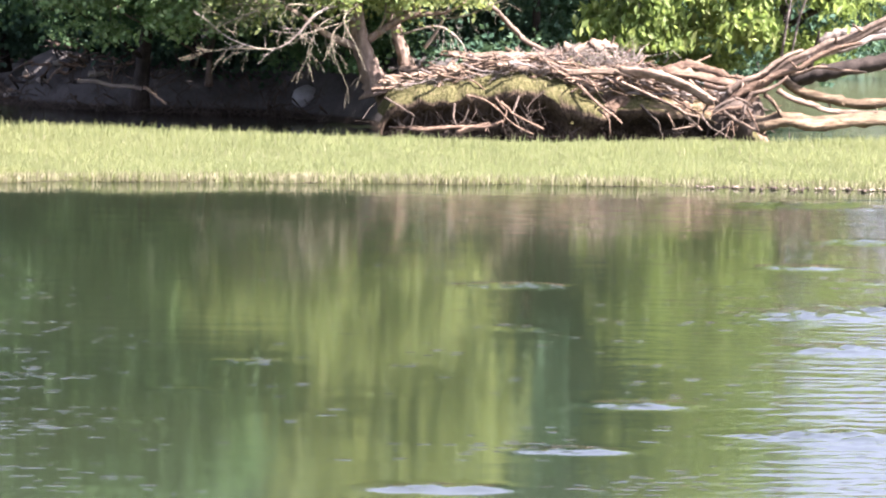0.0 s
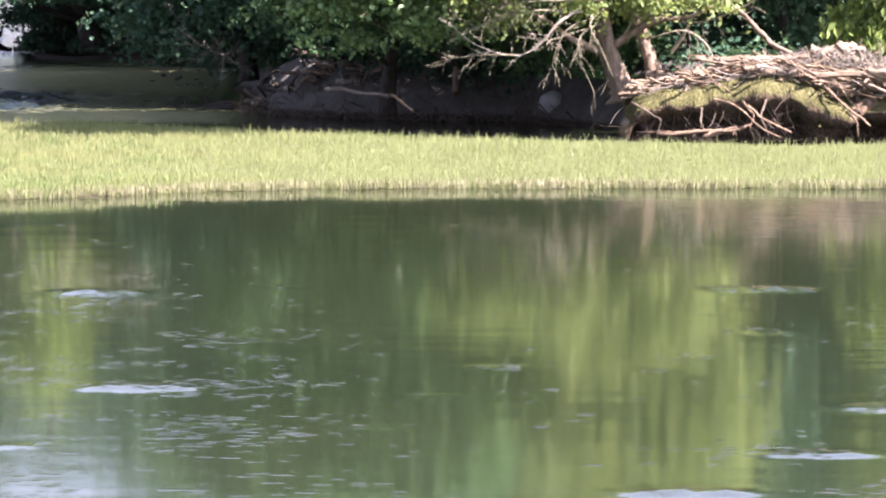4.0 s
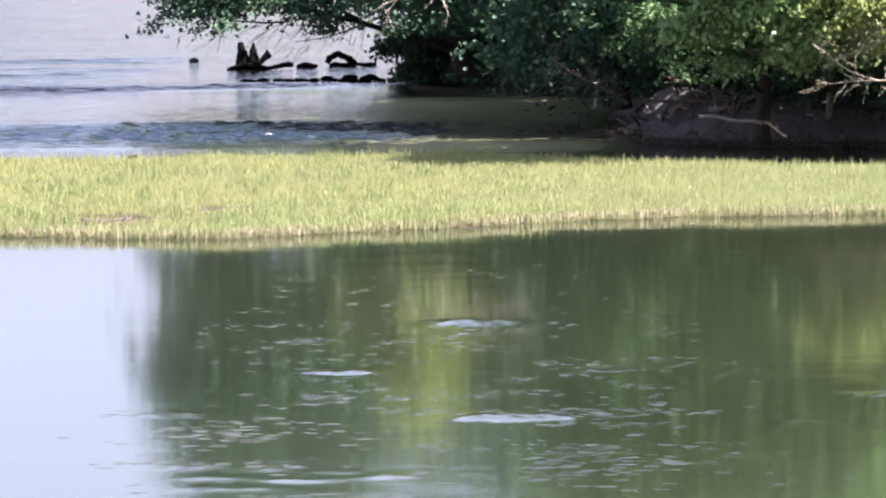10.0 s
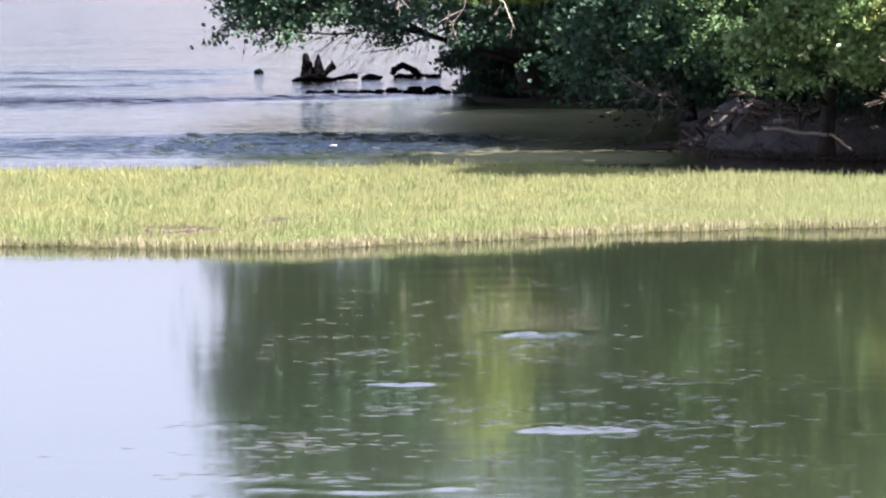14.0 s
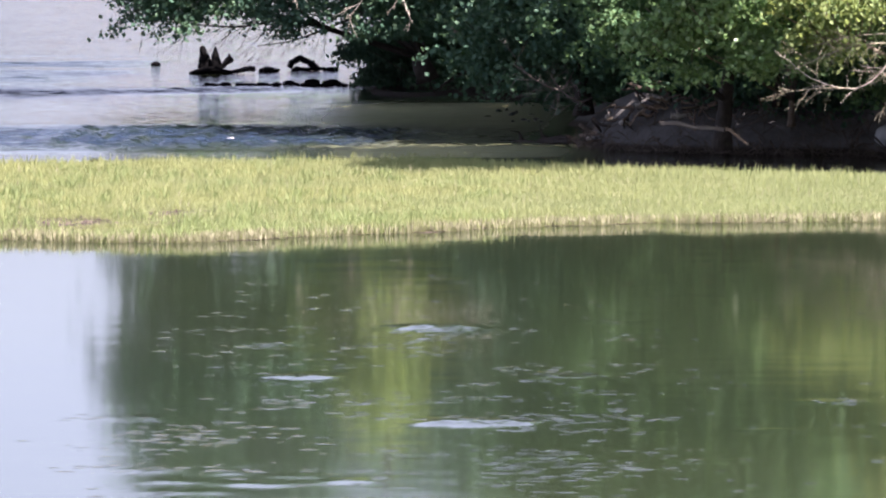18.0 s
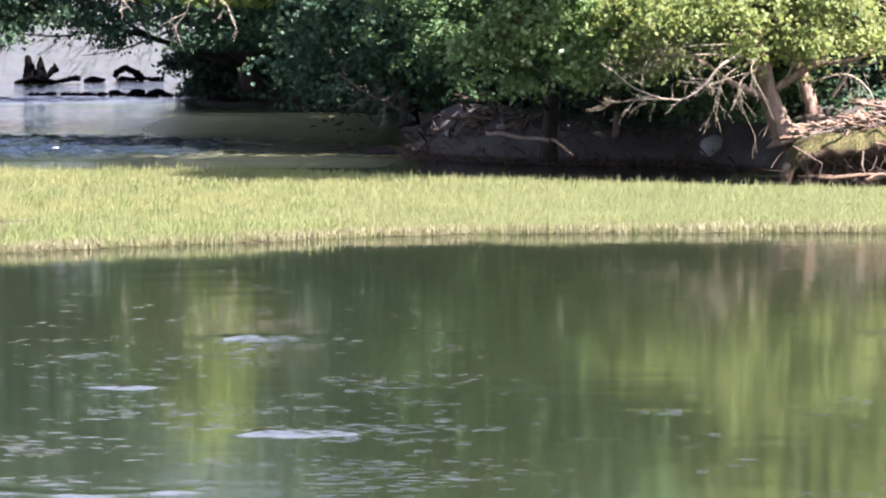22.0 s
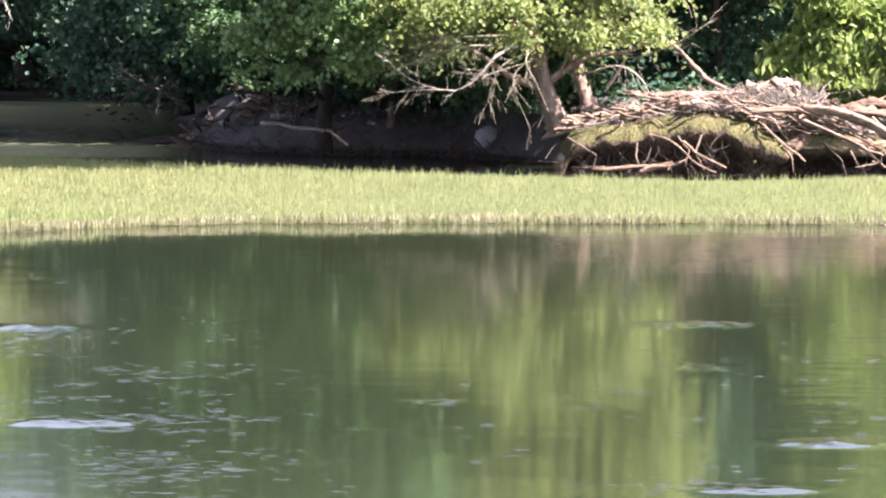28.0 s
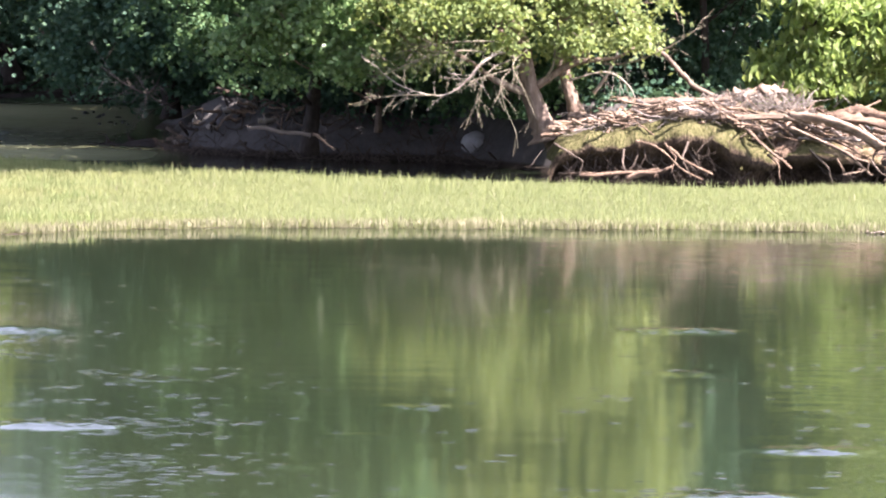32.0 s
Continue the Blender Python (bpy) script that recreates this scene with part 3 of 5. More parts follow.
def ruffle(x, y):
    r = np.full(x.shape, 0.0015)
    r = r + 0.012 * ease(x - (y - 62) * 0.06, 4.5, 9.0) * ease(-y, -131, -90) + 0.075 * ease(x - (y - 62) * 0.05, 7.5, 11.0) * ease(-y, -118, -84)
    r = r + 0.03 * ease(y, 112, 121) * ease(-y, -134, -131) * ease(x, 3, 7)
    behind = ease(y, 150, 162)
    open_water = ease(-x - (y - 160) * 0.05, 3, 12)
    upstream = 0.22 * ease(y, 214, 226) + 0.3 * channel(x, y)[2]
    band, riffle, _ = channel(x, y)
    band, riffle = 1.4 * band, 1.6 * riffle
    calm = np.exp(-((y - 199) / 11.5) ** 4) * ease(x, -23, -16)
    r = r + behind * (1 - 0.55 * calm) * (0.006 + 0.05 * ease(x, -6, -2) + open_water * (0.16 + 0.10 * wobble(x * 0.3, y, 0.33, 1.0)) + band + riffle + upstream) * (1 - 0.95 * ease(x, 13, 18))
    return r + 0.5 * np.exp(-((y - 195) / 11) ** 4) * ease(x, -25, -20) * ease(-x, 3, 8) + 0.5 * np.exp(-((y - 166.5) / 4.0) ** 4) * ease(-x, 2, 5) * ease(x, -15, -10)


def flecks(x, y):
    """The share of the pool's surface that stands in small single waves."""
    west = ease(-x - (y - 62) * 0.012, -2.0, 3.2) * ease(-y, -116, -84) * ease(x + (y - 62) * 0.03, -10.0, -6.5)
    east = ease(x - (y - 62) * 0.05, 6.5, 9.5) * ease(-y, -132, -98)
    near = ease(-y, -104, -74)
    d = 0.58 * west * (0.6 + 0.6 * ease(wobble(x, y * 0.4, 0.6, 2.0), -0.6, 0.6)) + 0.15 * east + 0.17 * near * ease(wobble(x, y * 0.5, 0.5, 2.0), -0.4, 0.6) + 0.03 * ease(-y, -130, -110)
    for cx, cy, rx, ry, k in RIPPLES:
        d = np.maximum(d, min(1.6, 0.6 + 1.2 * k) * np.exp(-((((x - cx) / (rx * 1.1)) ** 2 + ((y - cy) / (ry * 1.05)) ** 2)) ** 2))
    return d * ease(x, -13, -8) * ease(-y, -146, -134)


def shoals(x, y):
    """Where the olive bottom shows, brightened against tree shade and faded out before sunlit water: two bars of the
    back channel and the shallows beside the driftwood.
    """
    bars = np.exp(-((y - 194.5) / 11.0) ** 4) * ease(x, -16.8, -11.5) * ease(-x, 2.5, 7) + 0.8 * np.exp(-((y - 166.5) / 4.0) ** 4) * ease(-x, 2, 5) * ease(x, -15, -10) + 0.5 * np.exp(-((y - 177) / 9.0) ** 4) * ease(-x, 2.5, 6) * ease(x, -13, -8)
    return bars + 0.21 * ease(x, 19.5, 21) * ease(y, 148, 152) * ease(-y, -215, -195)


side, beyond, step = [], 16.0, 0.2
while beyond < 1600:
    step *= 1.12
    beyond += step
    side.append(beyond)
side = np.array(side)
water_xs = np.concatenate([-2 - side[::-1], np.arange(-18, 16.01, 0.2), side])
water_ys = np.concatenate([np.linspace(12, 68, 40), np.arange(69, 134, 0.22), np.arange(134.4, 262, 0.32), 262 + np.cumsum(0.5 * 1.14 ** np.arange(1, 44))])
wx, wy, quads = sheet(water_xs, water_ys)
swell = sum((0.040 if rx > 0.55 else 0.020) * min(1.0, k + 0.1) * min(ry, 0.95) / 0.75 * np.exp(-((wx - cx) / (rx * 1.15)) ** 4 - ((wy - cy) / (ry * 0.6)) ** 2) for cx, cy, rx, ry, k in RIPPLES) * (1 + 0.6 * wobble(wx * 1.6, wy * 2.2, 2.6, 1.0) + 0.6 * wobble(wx, wy * 0.8, 6.3, 3.0))
runs = np.clip(channel(wx, wy)[0] + channel(wx, wy)[1] + 0.95 * channel(wx, wy)[2], 0, 1)
swell = swell + runs * (0.17 * wobble(wx * 0.9, wy, 2.6, 1.0) + 0.10 * wobble(wx * 1.3, wy * 1.4, 2.9, 4.0)) * (0.6 + 0.4 * wobble(wx * 0.4, wy, 0.5, 2.0))
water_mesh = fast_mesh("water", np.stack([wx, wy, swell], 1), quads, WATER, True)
for name, values in (("ruffle", ruffle(wx, wy)), ("flecks", flecks(wx, wy)), ("shoal_lift", shoals(wx, wy)), ("sky_blue_run", runs)):
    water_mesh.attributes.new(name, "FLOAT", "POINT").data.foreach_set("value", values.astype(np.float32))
water = tagged(new("water", water_mesh), "calm green river water reflecting trees, rippled in patches", "river", kind="structure")

# ---------------------------------------------------------------- grass bar
rng = np.random.default_rng(5)


def bar_points(n, edge=None):
    x = rng.uniform(-28, 28, n)
    near, far = np.interp(x, SHORE_X, SHORE_Y), np.interp(x, REAR_X, REAR_Y)
    y = near + rng.uniform(0, 1, n) * (far - near) if edge is None else near + np.abs(rng.normal(0, edge, n)) - 0.1
    near = near - 0.35 * wobble(x, y, 0.9)
    keep = (y > near - 0.1) & (y < far + 0.3 * wobble(x, y, 1.3, 2.0))
    bare = (np.hypot((x + 16.1) / 1.3, (y - 131.2) / 1.5) < 1) | (np.hypot((x + 13.5) / 1.0, (y - 134.4) / 1.3) < 1)
    bare |= (x > 14.5) & (y < near + 0.7 + 0.4 * wobble(x, y, 2.0, 1.0))
    keep &= ~bare | (rng.uniform(size=n) < 0.32)
    return x[keep], y[keep]


def blades(x, y, tall, wide, lean, each):
    x, y = np.repeat(x, each), np.repeat(y, each)
    n = len(x)
    z = ground_height(x, y) - 0.02
    x, y = x + rng.normal(0, 0.13, n), y + rng.normal(0, 0.13, n)
    base = np.stack([x, y, z], 1)
    a = rng.uniform(0, 2 * math.pi, n)
    l = np.abs(rng.normal(0, lean, n))
    axis = np.stack([np.cos(a) * np.sin(l), np.sin(a) * np.sin(l), np.cos(l)], 1)
    L = (tall * rng.uniform(0.65, 1.12, n))[:, None]
    b = rng.uniform(0, math.pi, n)
    side = np.stack([np.cos(b), np.sin(b), np.zeros(n)], 1) * (wide * rng.uniform(0.6, 1.4, n))[:, None]
    mid = base + axis * L * 0.55
    tip = base + axis * L + np.stack([np.cos(a), np.sin(a), -0.3 * np.ones(n)], 1) * L * 0.08
    return np.stack([base, mid + side, tip, mid - side], 1).reshape(-1, 3), np.arange(4 * n).reshape(-1, 4)


px, py = bar_points(100000)
tall = 0.29 + 0.07 * wobble(px, py, 0.5, 1.0) + 0.025 * wobble(px, py, 2.3, 4.0)
short = np.maximum(np.exp(-((px + 16.2) / 1.7) ** 4 - ((py - 128.8) / 2.6) ** 4), np.exp(-((px + 13.6) / 1.2) ** 4 - ((py - 131.5) / 3.0) ** 4))
tall += 0.13 * ease(py, np.interp(px, REAR_X, REAR_Y) - 7.0, np.interp(px, REAR_X, REAR_Y) - 0.5)
tall *= 1 - 0.7 * short
v, q = blades(px, py, np.repeat(tall, 4), 0.0095, 0.55, 4)
tagged(new("grass", fast_mesh("grass", v, q, GRASS)), "pale green water willow covering the low river bar", "grass", kind="stuff")
px, py = bar_points(9000, 3.2)
green = (px < -6 + 2 * wobble(px, py, 0.7, 4.0)) & (wobble(px, py, 0.8, 1.0) > -0.2) & (np.hypot((px + 15.5) / 3.2, (py - 129.5) / 4) > 1)
v, q = blades(px[green], py[green], np.full(green.sum() * 4, 0.40), 0.012, 0.35, 4)
tagged(new("sedge", fast_mesh("sedge", v, q, SEDGE)), "darker green sedge clumps near the waterline", "grass", kind="stuff")
tuft_x, tuft_y = bar_points(1900)
near = (tuft_x < -5 + 2 * wobble(tuft_x, tuft_y, 0.7, 4.0)) & (wobble(tuft_x, tuft_y, 0.55, 6.0) > -0.1)
v, q = blades(tuft_x[near], tuft_y[near], np.full(near.sum() * 16, 0.43), 0.015, 0.30, 16)
tagged(new("sedge", fast_mesh("sedge", v, q, SEDGE)), "upright green sedge tufts scattered through the grass", "grass", kind="stuff")
px, py = bar_points(1700)
v, q = blades(px, py, np.full(len(px), 0.42), 0.008, 0.12, 1)
tagged(new("flower_stalks", fast_mesh("flower_stalks", v, q, STRAW)), "pale upright flower stalks standing above the grass", "grass", kind="stuff")
px = rng.uniform(-28, 28, 1800)
py = np.interp(px, REAR_X, REAR_Y) - np.abs(rng.normal(0, 1.6, 1800)) - 0.2
v, q = blades(px, py, np.full(len(px), 0.54), 0.018, 0.10, 1)
tagged(new("flower_stalks", fast_mesh("flower_stalks", v, q, GRASS)), "pale flower heads along the rear edge of the grass", "grass", kind="stuff")
px, py = bar_points(10000, 0.45)
v, q = blades(px, py, np.full(len(px) * 2, 0.30), 0.012, 0.14, 2)
tagged(new("reed_stems", fast_mesh("reed_stems", v, q, STRAW)), "dry straw-coloured stems along the waterline", "reeds", kind="stuff")

# ---------------------------------------------------------------- trees
S = (0.30, 0.18)      # spray size and leaf size low down, where they are seen
U = (0.75, 0.47)      # higher up, seen only in the water
tree("leaning sycamore with pale trunk and bare dead lower limbs", ((8.42, 155, 1.25), (8.34, 155, 1.5), (8.2, 155, 1.85), (7.95, 155, 2.4), (7.75, 155, 3.2), (7.6, 155, 4.2), (7.15, 155.2, 5.3), (6.9, 157, 8), (7.4, 158, 12)), 0.42, 0.09,
     ((7.2, 154.8, 6.1, 3.8, 1.7, 1.7, 100, 46, *S), (9.9, 154.2, 4.5, 1.7, 1.2, 0.8, 26, 44, *S), (8.0, 154, 4.3, 1.6, 1.0, 0.5, 11, 36, *S), (4.6, 153.6, 4.4, 1.5, 1.0, 0.6, 24, 40, *S), (4.9, 153.4, 5.4, 2.0, 1.0, 0.8, 44, 44, *S), (8.4, 158.0, 10.5, 3.4, 2.0, 3.6, 120, 45, *U)), LEAF_MID, BARK_PALE, 11, 2.9, 10, 90,
     (((((7.75, 155, 3.4), (7.0, 154, 3.95), (6.5, 153.2, 3.8), (6.16, 153, 3.55), (5.82, 153, 3.12), (5.4, 153, 2.77), (4.8, 153, 2.63), (3.77, 153, 2.94), (3.09, 153, 3.46)), 0.05, 0.012, DEAD_TWIG, 22, 0.55, 0.12),
       (((4.9, 153, 2.65), (3.94, 152.9, 2.65), (3.0, 152.8, 2.55)), 0.03, 0.009, TWIG_DIM, 12, 0.5, 0.15),
       (((6.9, 153.8, 3.9), (5.6, 153, 4.0), (4.4, 152.9, 3.75), (3.2, 152.8, 3.2)), 0.032, 0.009, TWIG_DIM, 22, 0.6, 0.2),
       (((7.3, 154.4, 4.2), (6.2, 153, 4.3), (4.8, 152.8, 4.2), (3.6, 152.7, 3.9)), 0.028, 0.008, TWIG_DIM, 16, 0.6, 0.3),
       (((7.5, 154.6, 3.5), (6.6, 153.2, 3.3), (5.9, 152.8, 3.1), (5.2, 152.7, 3.2)), 0.022, 0.007, TWIG_DIM, 12, 0.5, 0.3),
       (((7.6, 154.8, 3.6), (6.9, 153, 3.2), (6.9, 152.7, 2.5), (7.35, 152.6, 1.5)), 0.020, 0.006, TWIG_DIM, 6, 0.45, 0.6),
       (((7.6, 154.8, 3.8), (6.6, 153, 3.5), (6.2, 152.7, 2.9), (6.0, 152.6, 2.2)), 0.018, 0.006, TWIG_DIM, 6, 0.45, 0.6),
       (((7.7, 154.8, 4.0), (7.2, 153, 3.6), (7.5, 152.7, 2.9), (7.9, 152.6, 2.0)), 0.018, 0.006, TWIG_DIM, 6, 0.4, 0.6),
       (((8.9, 156, 3.8), (10.5, 154.6, 3.6), (11.9, 154.2, 4.1), (12.9, 154.2, 4.75)), 0.035, 0.009, TWIG_DIM, 20, 0.6, 0.0),
       (((8.2, 155, 3.0), (8.5, 154.5, 3.6), (8.55, 154.4, 4.6)), 0.05, 0.02, TWIG_DIM, 10, 0.5, 0.1))))
tree("second grey-brown sycamore trunk beside the leaning one", ((9.45, 157, 1.7), (9.2, 157, 2.5), (8.95, 157, 3.3), (8.8, 157.4, 4.4), (9.4, 160, 9), (10, 161, 14)), 0.21, 0.08,
     ((9.4, 157.6, 7, 2.5, 2.0, 2.2, 110, 48, *S), (10.2, 160, 6.0, 1.6, 1.3, 2.2, 70, 48, *S), (9.6, 161, 12, 2.4, 2.4, 5, 100, 45, *U)), LEAF_MID, BARK_PALE, 12, 3.8, 6, 50,
     ((((9.1, 156.6, 3.0), (10.2, 156, 3.3), (10.9, 155.6, 2.9), (11.2, 155.4, 2.2)), 0.03, 0.01, DEAD_TWIG, 8, 0.5, 0.5), (((9.9, 156.8, 2.6), (10.3, 156.6, 3.2), (10.6, 156.5, 3.9)), 0.06, 0.03, DEAD_TWIG, 2, 0.4, 0.2)))
# Last blob: unseen crown added to shade the rear edge of the grass.
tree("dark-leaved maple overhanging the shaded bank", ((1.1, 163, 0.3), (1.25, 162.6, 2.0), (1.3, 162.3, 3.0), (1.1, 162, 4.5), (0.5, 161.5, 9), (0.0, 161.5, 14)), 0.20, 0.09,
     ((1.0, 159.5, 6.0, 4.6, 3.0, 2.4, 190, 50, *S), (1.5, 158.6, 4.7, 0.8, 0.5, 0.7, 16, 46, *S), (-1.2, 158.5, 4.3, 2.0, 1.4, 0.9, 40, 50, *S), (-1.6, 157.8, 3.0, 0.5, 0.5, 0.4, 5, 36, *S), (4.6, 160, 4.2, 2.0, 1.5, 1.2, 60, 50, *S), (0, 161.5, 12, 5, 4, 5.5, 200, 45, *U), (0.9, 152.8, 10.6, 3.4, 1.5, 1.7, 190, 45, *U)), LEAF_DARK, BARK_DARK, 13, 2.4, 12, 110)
# Separate tree added to carry the maple's sunlit clusters in that lighter colour.
tree("added young tree with the maple's sunlit sprays in lighter leaves", ((3.4, 165.6, 0.9), (3.4, 165.2, 2.4), (3.2, 163, 4.6), (2.8, 160.4, 6.2), (2.4, 159.4, 7.2)), 0.10, 0.04,
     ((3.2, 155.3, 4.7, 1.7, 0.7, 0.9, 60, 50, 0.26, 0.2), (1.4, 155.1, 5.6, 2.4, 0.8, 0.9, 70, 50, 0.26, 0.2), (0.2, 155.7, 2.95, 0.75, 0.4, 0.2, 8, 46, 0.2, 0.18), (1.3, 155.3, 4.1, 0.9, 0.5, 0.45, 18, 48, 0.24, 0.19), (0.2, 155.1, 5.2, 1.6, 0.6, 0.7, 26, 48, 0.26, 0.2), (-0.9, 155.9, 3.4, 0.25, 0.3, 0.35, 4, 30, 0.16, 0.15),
      (4.9, 155.1, 4.9, 1.3, 0.7, 0.7, 40, 48, 0.26, 0.2), (-0.6, 155.4, 4.6, 1.5, 0.6, 0.6, 36, 48, 0.26, 0.2), (2.2, 155.0, 3.9, 1.4, 0.5, 0.4, 26, 46, 0.24, 0.19), (2.4, 155.9, 3.3, 0.5, 0.4, 0.25, 6, 40, 0.2, 0.18)), LEAF_LIT, BARK, 34, 2.4, 8, 60)
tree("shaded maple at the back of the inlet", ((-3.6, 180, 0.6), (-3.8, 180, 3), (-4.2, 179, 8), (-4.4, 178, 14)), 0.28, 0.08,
     ((-4.2, 175.5, 5.0, 3.6, 3.4, 2.9, 330, 52, 0.36, 0.22), (-6.5, 176, 3.6, 1.5, 2.0, 1.2, 60, 50, 0.34, 0.2), (-2.6, 178.5, 12, 3.3, 2.4, 6, 170, 45, *U)), LEAF_SHADED, BARK_DARK, 14, 1.3, 8, 70,
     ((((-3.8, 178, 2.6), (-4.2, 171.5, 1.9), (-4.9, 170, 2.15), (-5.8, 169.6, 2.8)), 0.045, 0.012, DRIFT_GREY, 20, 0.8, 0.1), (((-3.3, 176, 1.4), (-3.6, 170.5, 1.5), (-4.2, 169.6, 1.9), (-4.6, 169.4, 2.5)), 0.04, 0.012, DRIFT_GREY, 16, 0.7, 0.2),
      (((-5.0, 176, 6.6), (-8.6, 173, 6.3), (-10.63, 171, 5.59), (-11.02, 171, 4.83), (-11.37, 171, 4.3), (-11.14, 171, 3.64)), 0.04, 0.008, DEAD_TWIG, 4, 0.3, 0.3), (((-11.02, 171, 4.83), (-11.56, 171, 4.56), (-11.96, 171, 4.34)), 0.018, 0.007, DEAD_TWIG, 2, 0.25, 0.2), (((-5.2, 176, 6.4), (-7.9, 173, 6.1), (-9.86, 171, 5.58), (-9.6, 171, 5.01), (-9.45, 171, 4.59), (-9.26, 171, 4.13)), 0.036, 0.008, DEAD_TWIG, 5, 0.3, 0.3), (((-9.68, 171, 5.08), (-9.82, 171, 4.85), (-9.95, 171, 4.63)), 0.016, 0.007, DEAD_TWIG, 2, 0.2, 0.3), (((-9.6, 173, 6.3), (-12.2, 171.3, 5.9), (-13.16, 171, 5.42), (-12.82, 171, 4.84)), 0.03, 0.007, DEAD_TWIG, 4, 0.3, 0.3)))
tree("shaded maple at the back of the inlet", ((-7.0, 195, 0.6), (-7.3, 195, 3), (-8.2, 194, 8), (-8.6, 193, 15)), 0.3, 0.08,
     ((-8.4, 188, 5.4, 4.0, 3.5, 3.4, 330, 52, 0.38, 0.23), (-11, 192, 5.8, 2.5, 3.0, 1.8, 90, 50, 0.38, 0.23), (-6.4, 191, 12.5, 3.2, 4.0, 6.0, 150, 45, *U)), LEAF_SHADED, BARK_DARK, 15, 3.0, 8, 70)
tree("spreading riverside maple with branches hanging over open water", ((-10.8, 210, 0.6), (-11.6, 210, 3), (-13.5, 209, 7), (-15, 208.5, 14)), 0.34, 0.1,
     ((-13.0, 207.5, 7.0, 3.8, 3.0, 3.2, 230, 52, 0.4, 0.24), (-19.6, 207.3, 5.2, 4.6, 1.6, 1.8, 210, 46, 0.36, 0.22), (-17.2, 207, 3.2, 1.6, 0.9, 0.5, 14, 30, 0.36, 0.2), (-16.6, 209, 13, 6.2, 4.5, 7.0, 300, 45, *U), (-20.4, 207.8, 12.5, 2.6, 2.0, 7.0, 180, 45, *U)), LEAF_SHADED, BARK_DARK, 16, 2.2, 10, 90,
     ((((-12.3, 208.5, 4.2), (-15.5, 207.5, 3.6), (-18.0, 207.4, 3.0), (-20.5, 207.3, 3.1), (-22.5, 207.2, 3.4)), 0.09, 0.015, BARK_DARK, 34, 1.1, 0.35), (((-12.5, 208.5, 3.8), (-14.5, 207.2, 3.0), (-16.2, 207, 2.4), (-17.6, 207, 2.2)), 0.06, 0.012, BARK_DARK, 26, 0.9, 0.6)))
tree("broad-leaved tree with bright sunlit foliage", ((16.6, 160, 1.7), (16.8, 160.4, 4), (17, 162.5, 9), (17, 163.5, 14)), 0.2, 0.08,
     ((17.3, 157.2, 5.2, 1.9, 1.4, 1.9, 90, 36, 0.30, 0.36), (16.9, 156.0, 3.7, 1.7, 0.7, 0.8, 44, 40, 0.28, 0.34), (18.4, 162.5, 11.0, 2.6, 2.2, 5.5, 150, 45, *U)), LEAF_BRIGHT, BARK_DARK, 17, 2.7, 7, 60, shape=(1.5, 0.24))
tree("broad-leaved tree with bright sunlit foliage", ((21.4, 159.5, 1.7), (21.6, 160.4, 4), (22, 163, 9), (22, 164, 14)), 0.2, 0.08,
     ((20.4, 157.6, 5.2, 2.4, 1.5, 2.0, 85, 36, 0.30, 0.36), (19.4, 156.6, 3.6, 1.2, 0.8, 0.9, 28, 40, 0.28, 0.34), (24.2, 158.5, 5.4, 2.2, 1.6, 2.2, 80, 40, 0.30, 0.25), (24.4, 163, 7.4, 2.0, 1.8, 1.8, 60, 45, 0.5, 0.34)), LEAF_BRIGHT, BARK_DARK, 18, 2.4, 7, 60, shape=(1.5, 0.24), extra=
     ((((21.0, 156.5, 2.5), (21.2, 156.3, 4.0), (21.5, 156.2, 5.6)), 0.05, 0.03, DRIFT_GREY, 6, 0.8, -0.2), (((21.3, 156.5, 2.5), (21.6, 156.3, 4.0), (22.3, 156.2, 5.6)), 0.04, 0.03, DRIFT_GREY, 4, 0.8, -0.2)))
# Blob at x 16.2 is an unseen crown added to shade the recess.
tree("dark shaded maple behind the driftwood pile", ((13.9, 162.5, 1.9), (13.8, 162.3, 4), (13.6, 162, 7), (13.6, 162, 10)), 0.16, 0.06,
     ((13.7, 162.6, 5.4, 1.9, 1.2, 2.0, 90, 48, *S), (16.2, 162.6, 8.2, 2.0, 1.8, 1.9, 110, 46, 0.5, 0.3), (13.5, 163, 11, 2.1, 2.0, 5.0, 110, 45, *U)), LEAF_SHADED, BARK_DARK, 36, 2.6, 6, 40)
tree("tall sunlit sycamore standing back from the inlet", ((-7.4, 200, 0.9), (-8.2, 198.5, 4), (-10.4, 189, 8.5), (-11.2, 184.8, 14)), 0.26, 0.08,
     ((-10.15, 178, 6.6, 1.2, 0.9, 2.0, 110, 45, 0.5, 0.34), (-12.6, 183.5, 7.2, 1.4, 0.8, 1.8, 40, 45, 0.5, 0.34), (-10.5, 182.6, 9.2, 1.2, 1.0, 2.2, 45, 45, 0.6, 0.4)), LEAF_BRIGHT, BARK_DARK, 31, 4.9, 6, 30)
# Hidden canopy added to keep sun flecks off the inlet bank.
tree("unseen understory canopy added to shade the dark inlet", ((3.0, 168.6, 1.4), (3.0, 168.2, 3.2), (2.7, 167.2, 5.2), (2.5, 166.4, 7.0)), 0.12, 0.04,
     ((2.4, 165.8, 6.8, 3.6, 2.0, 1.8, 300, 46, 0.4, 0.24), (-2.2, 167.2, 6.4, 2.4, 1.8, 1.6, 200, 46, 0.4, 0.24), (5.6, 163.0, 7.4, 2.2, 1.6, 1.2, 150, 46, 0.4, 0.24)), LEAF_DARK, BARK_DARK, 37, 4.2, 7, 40)
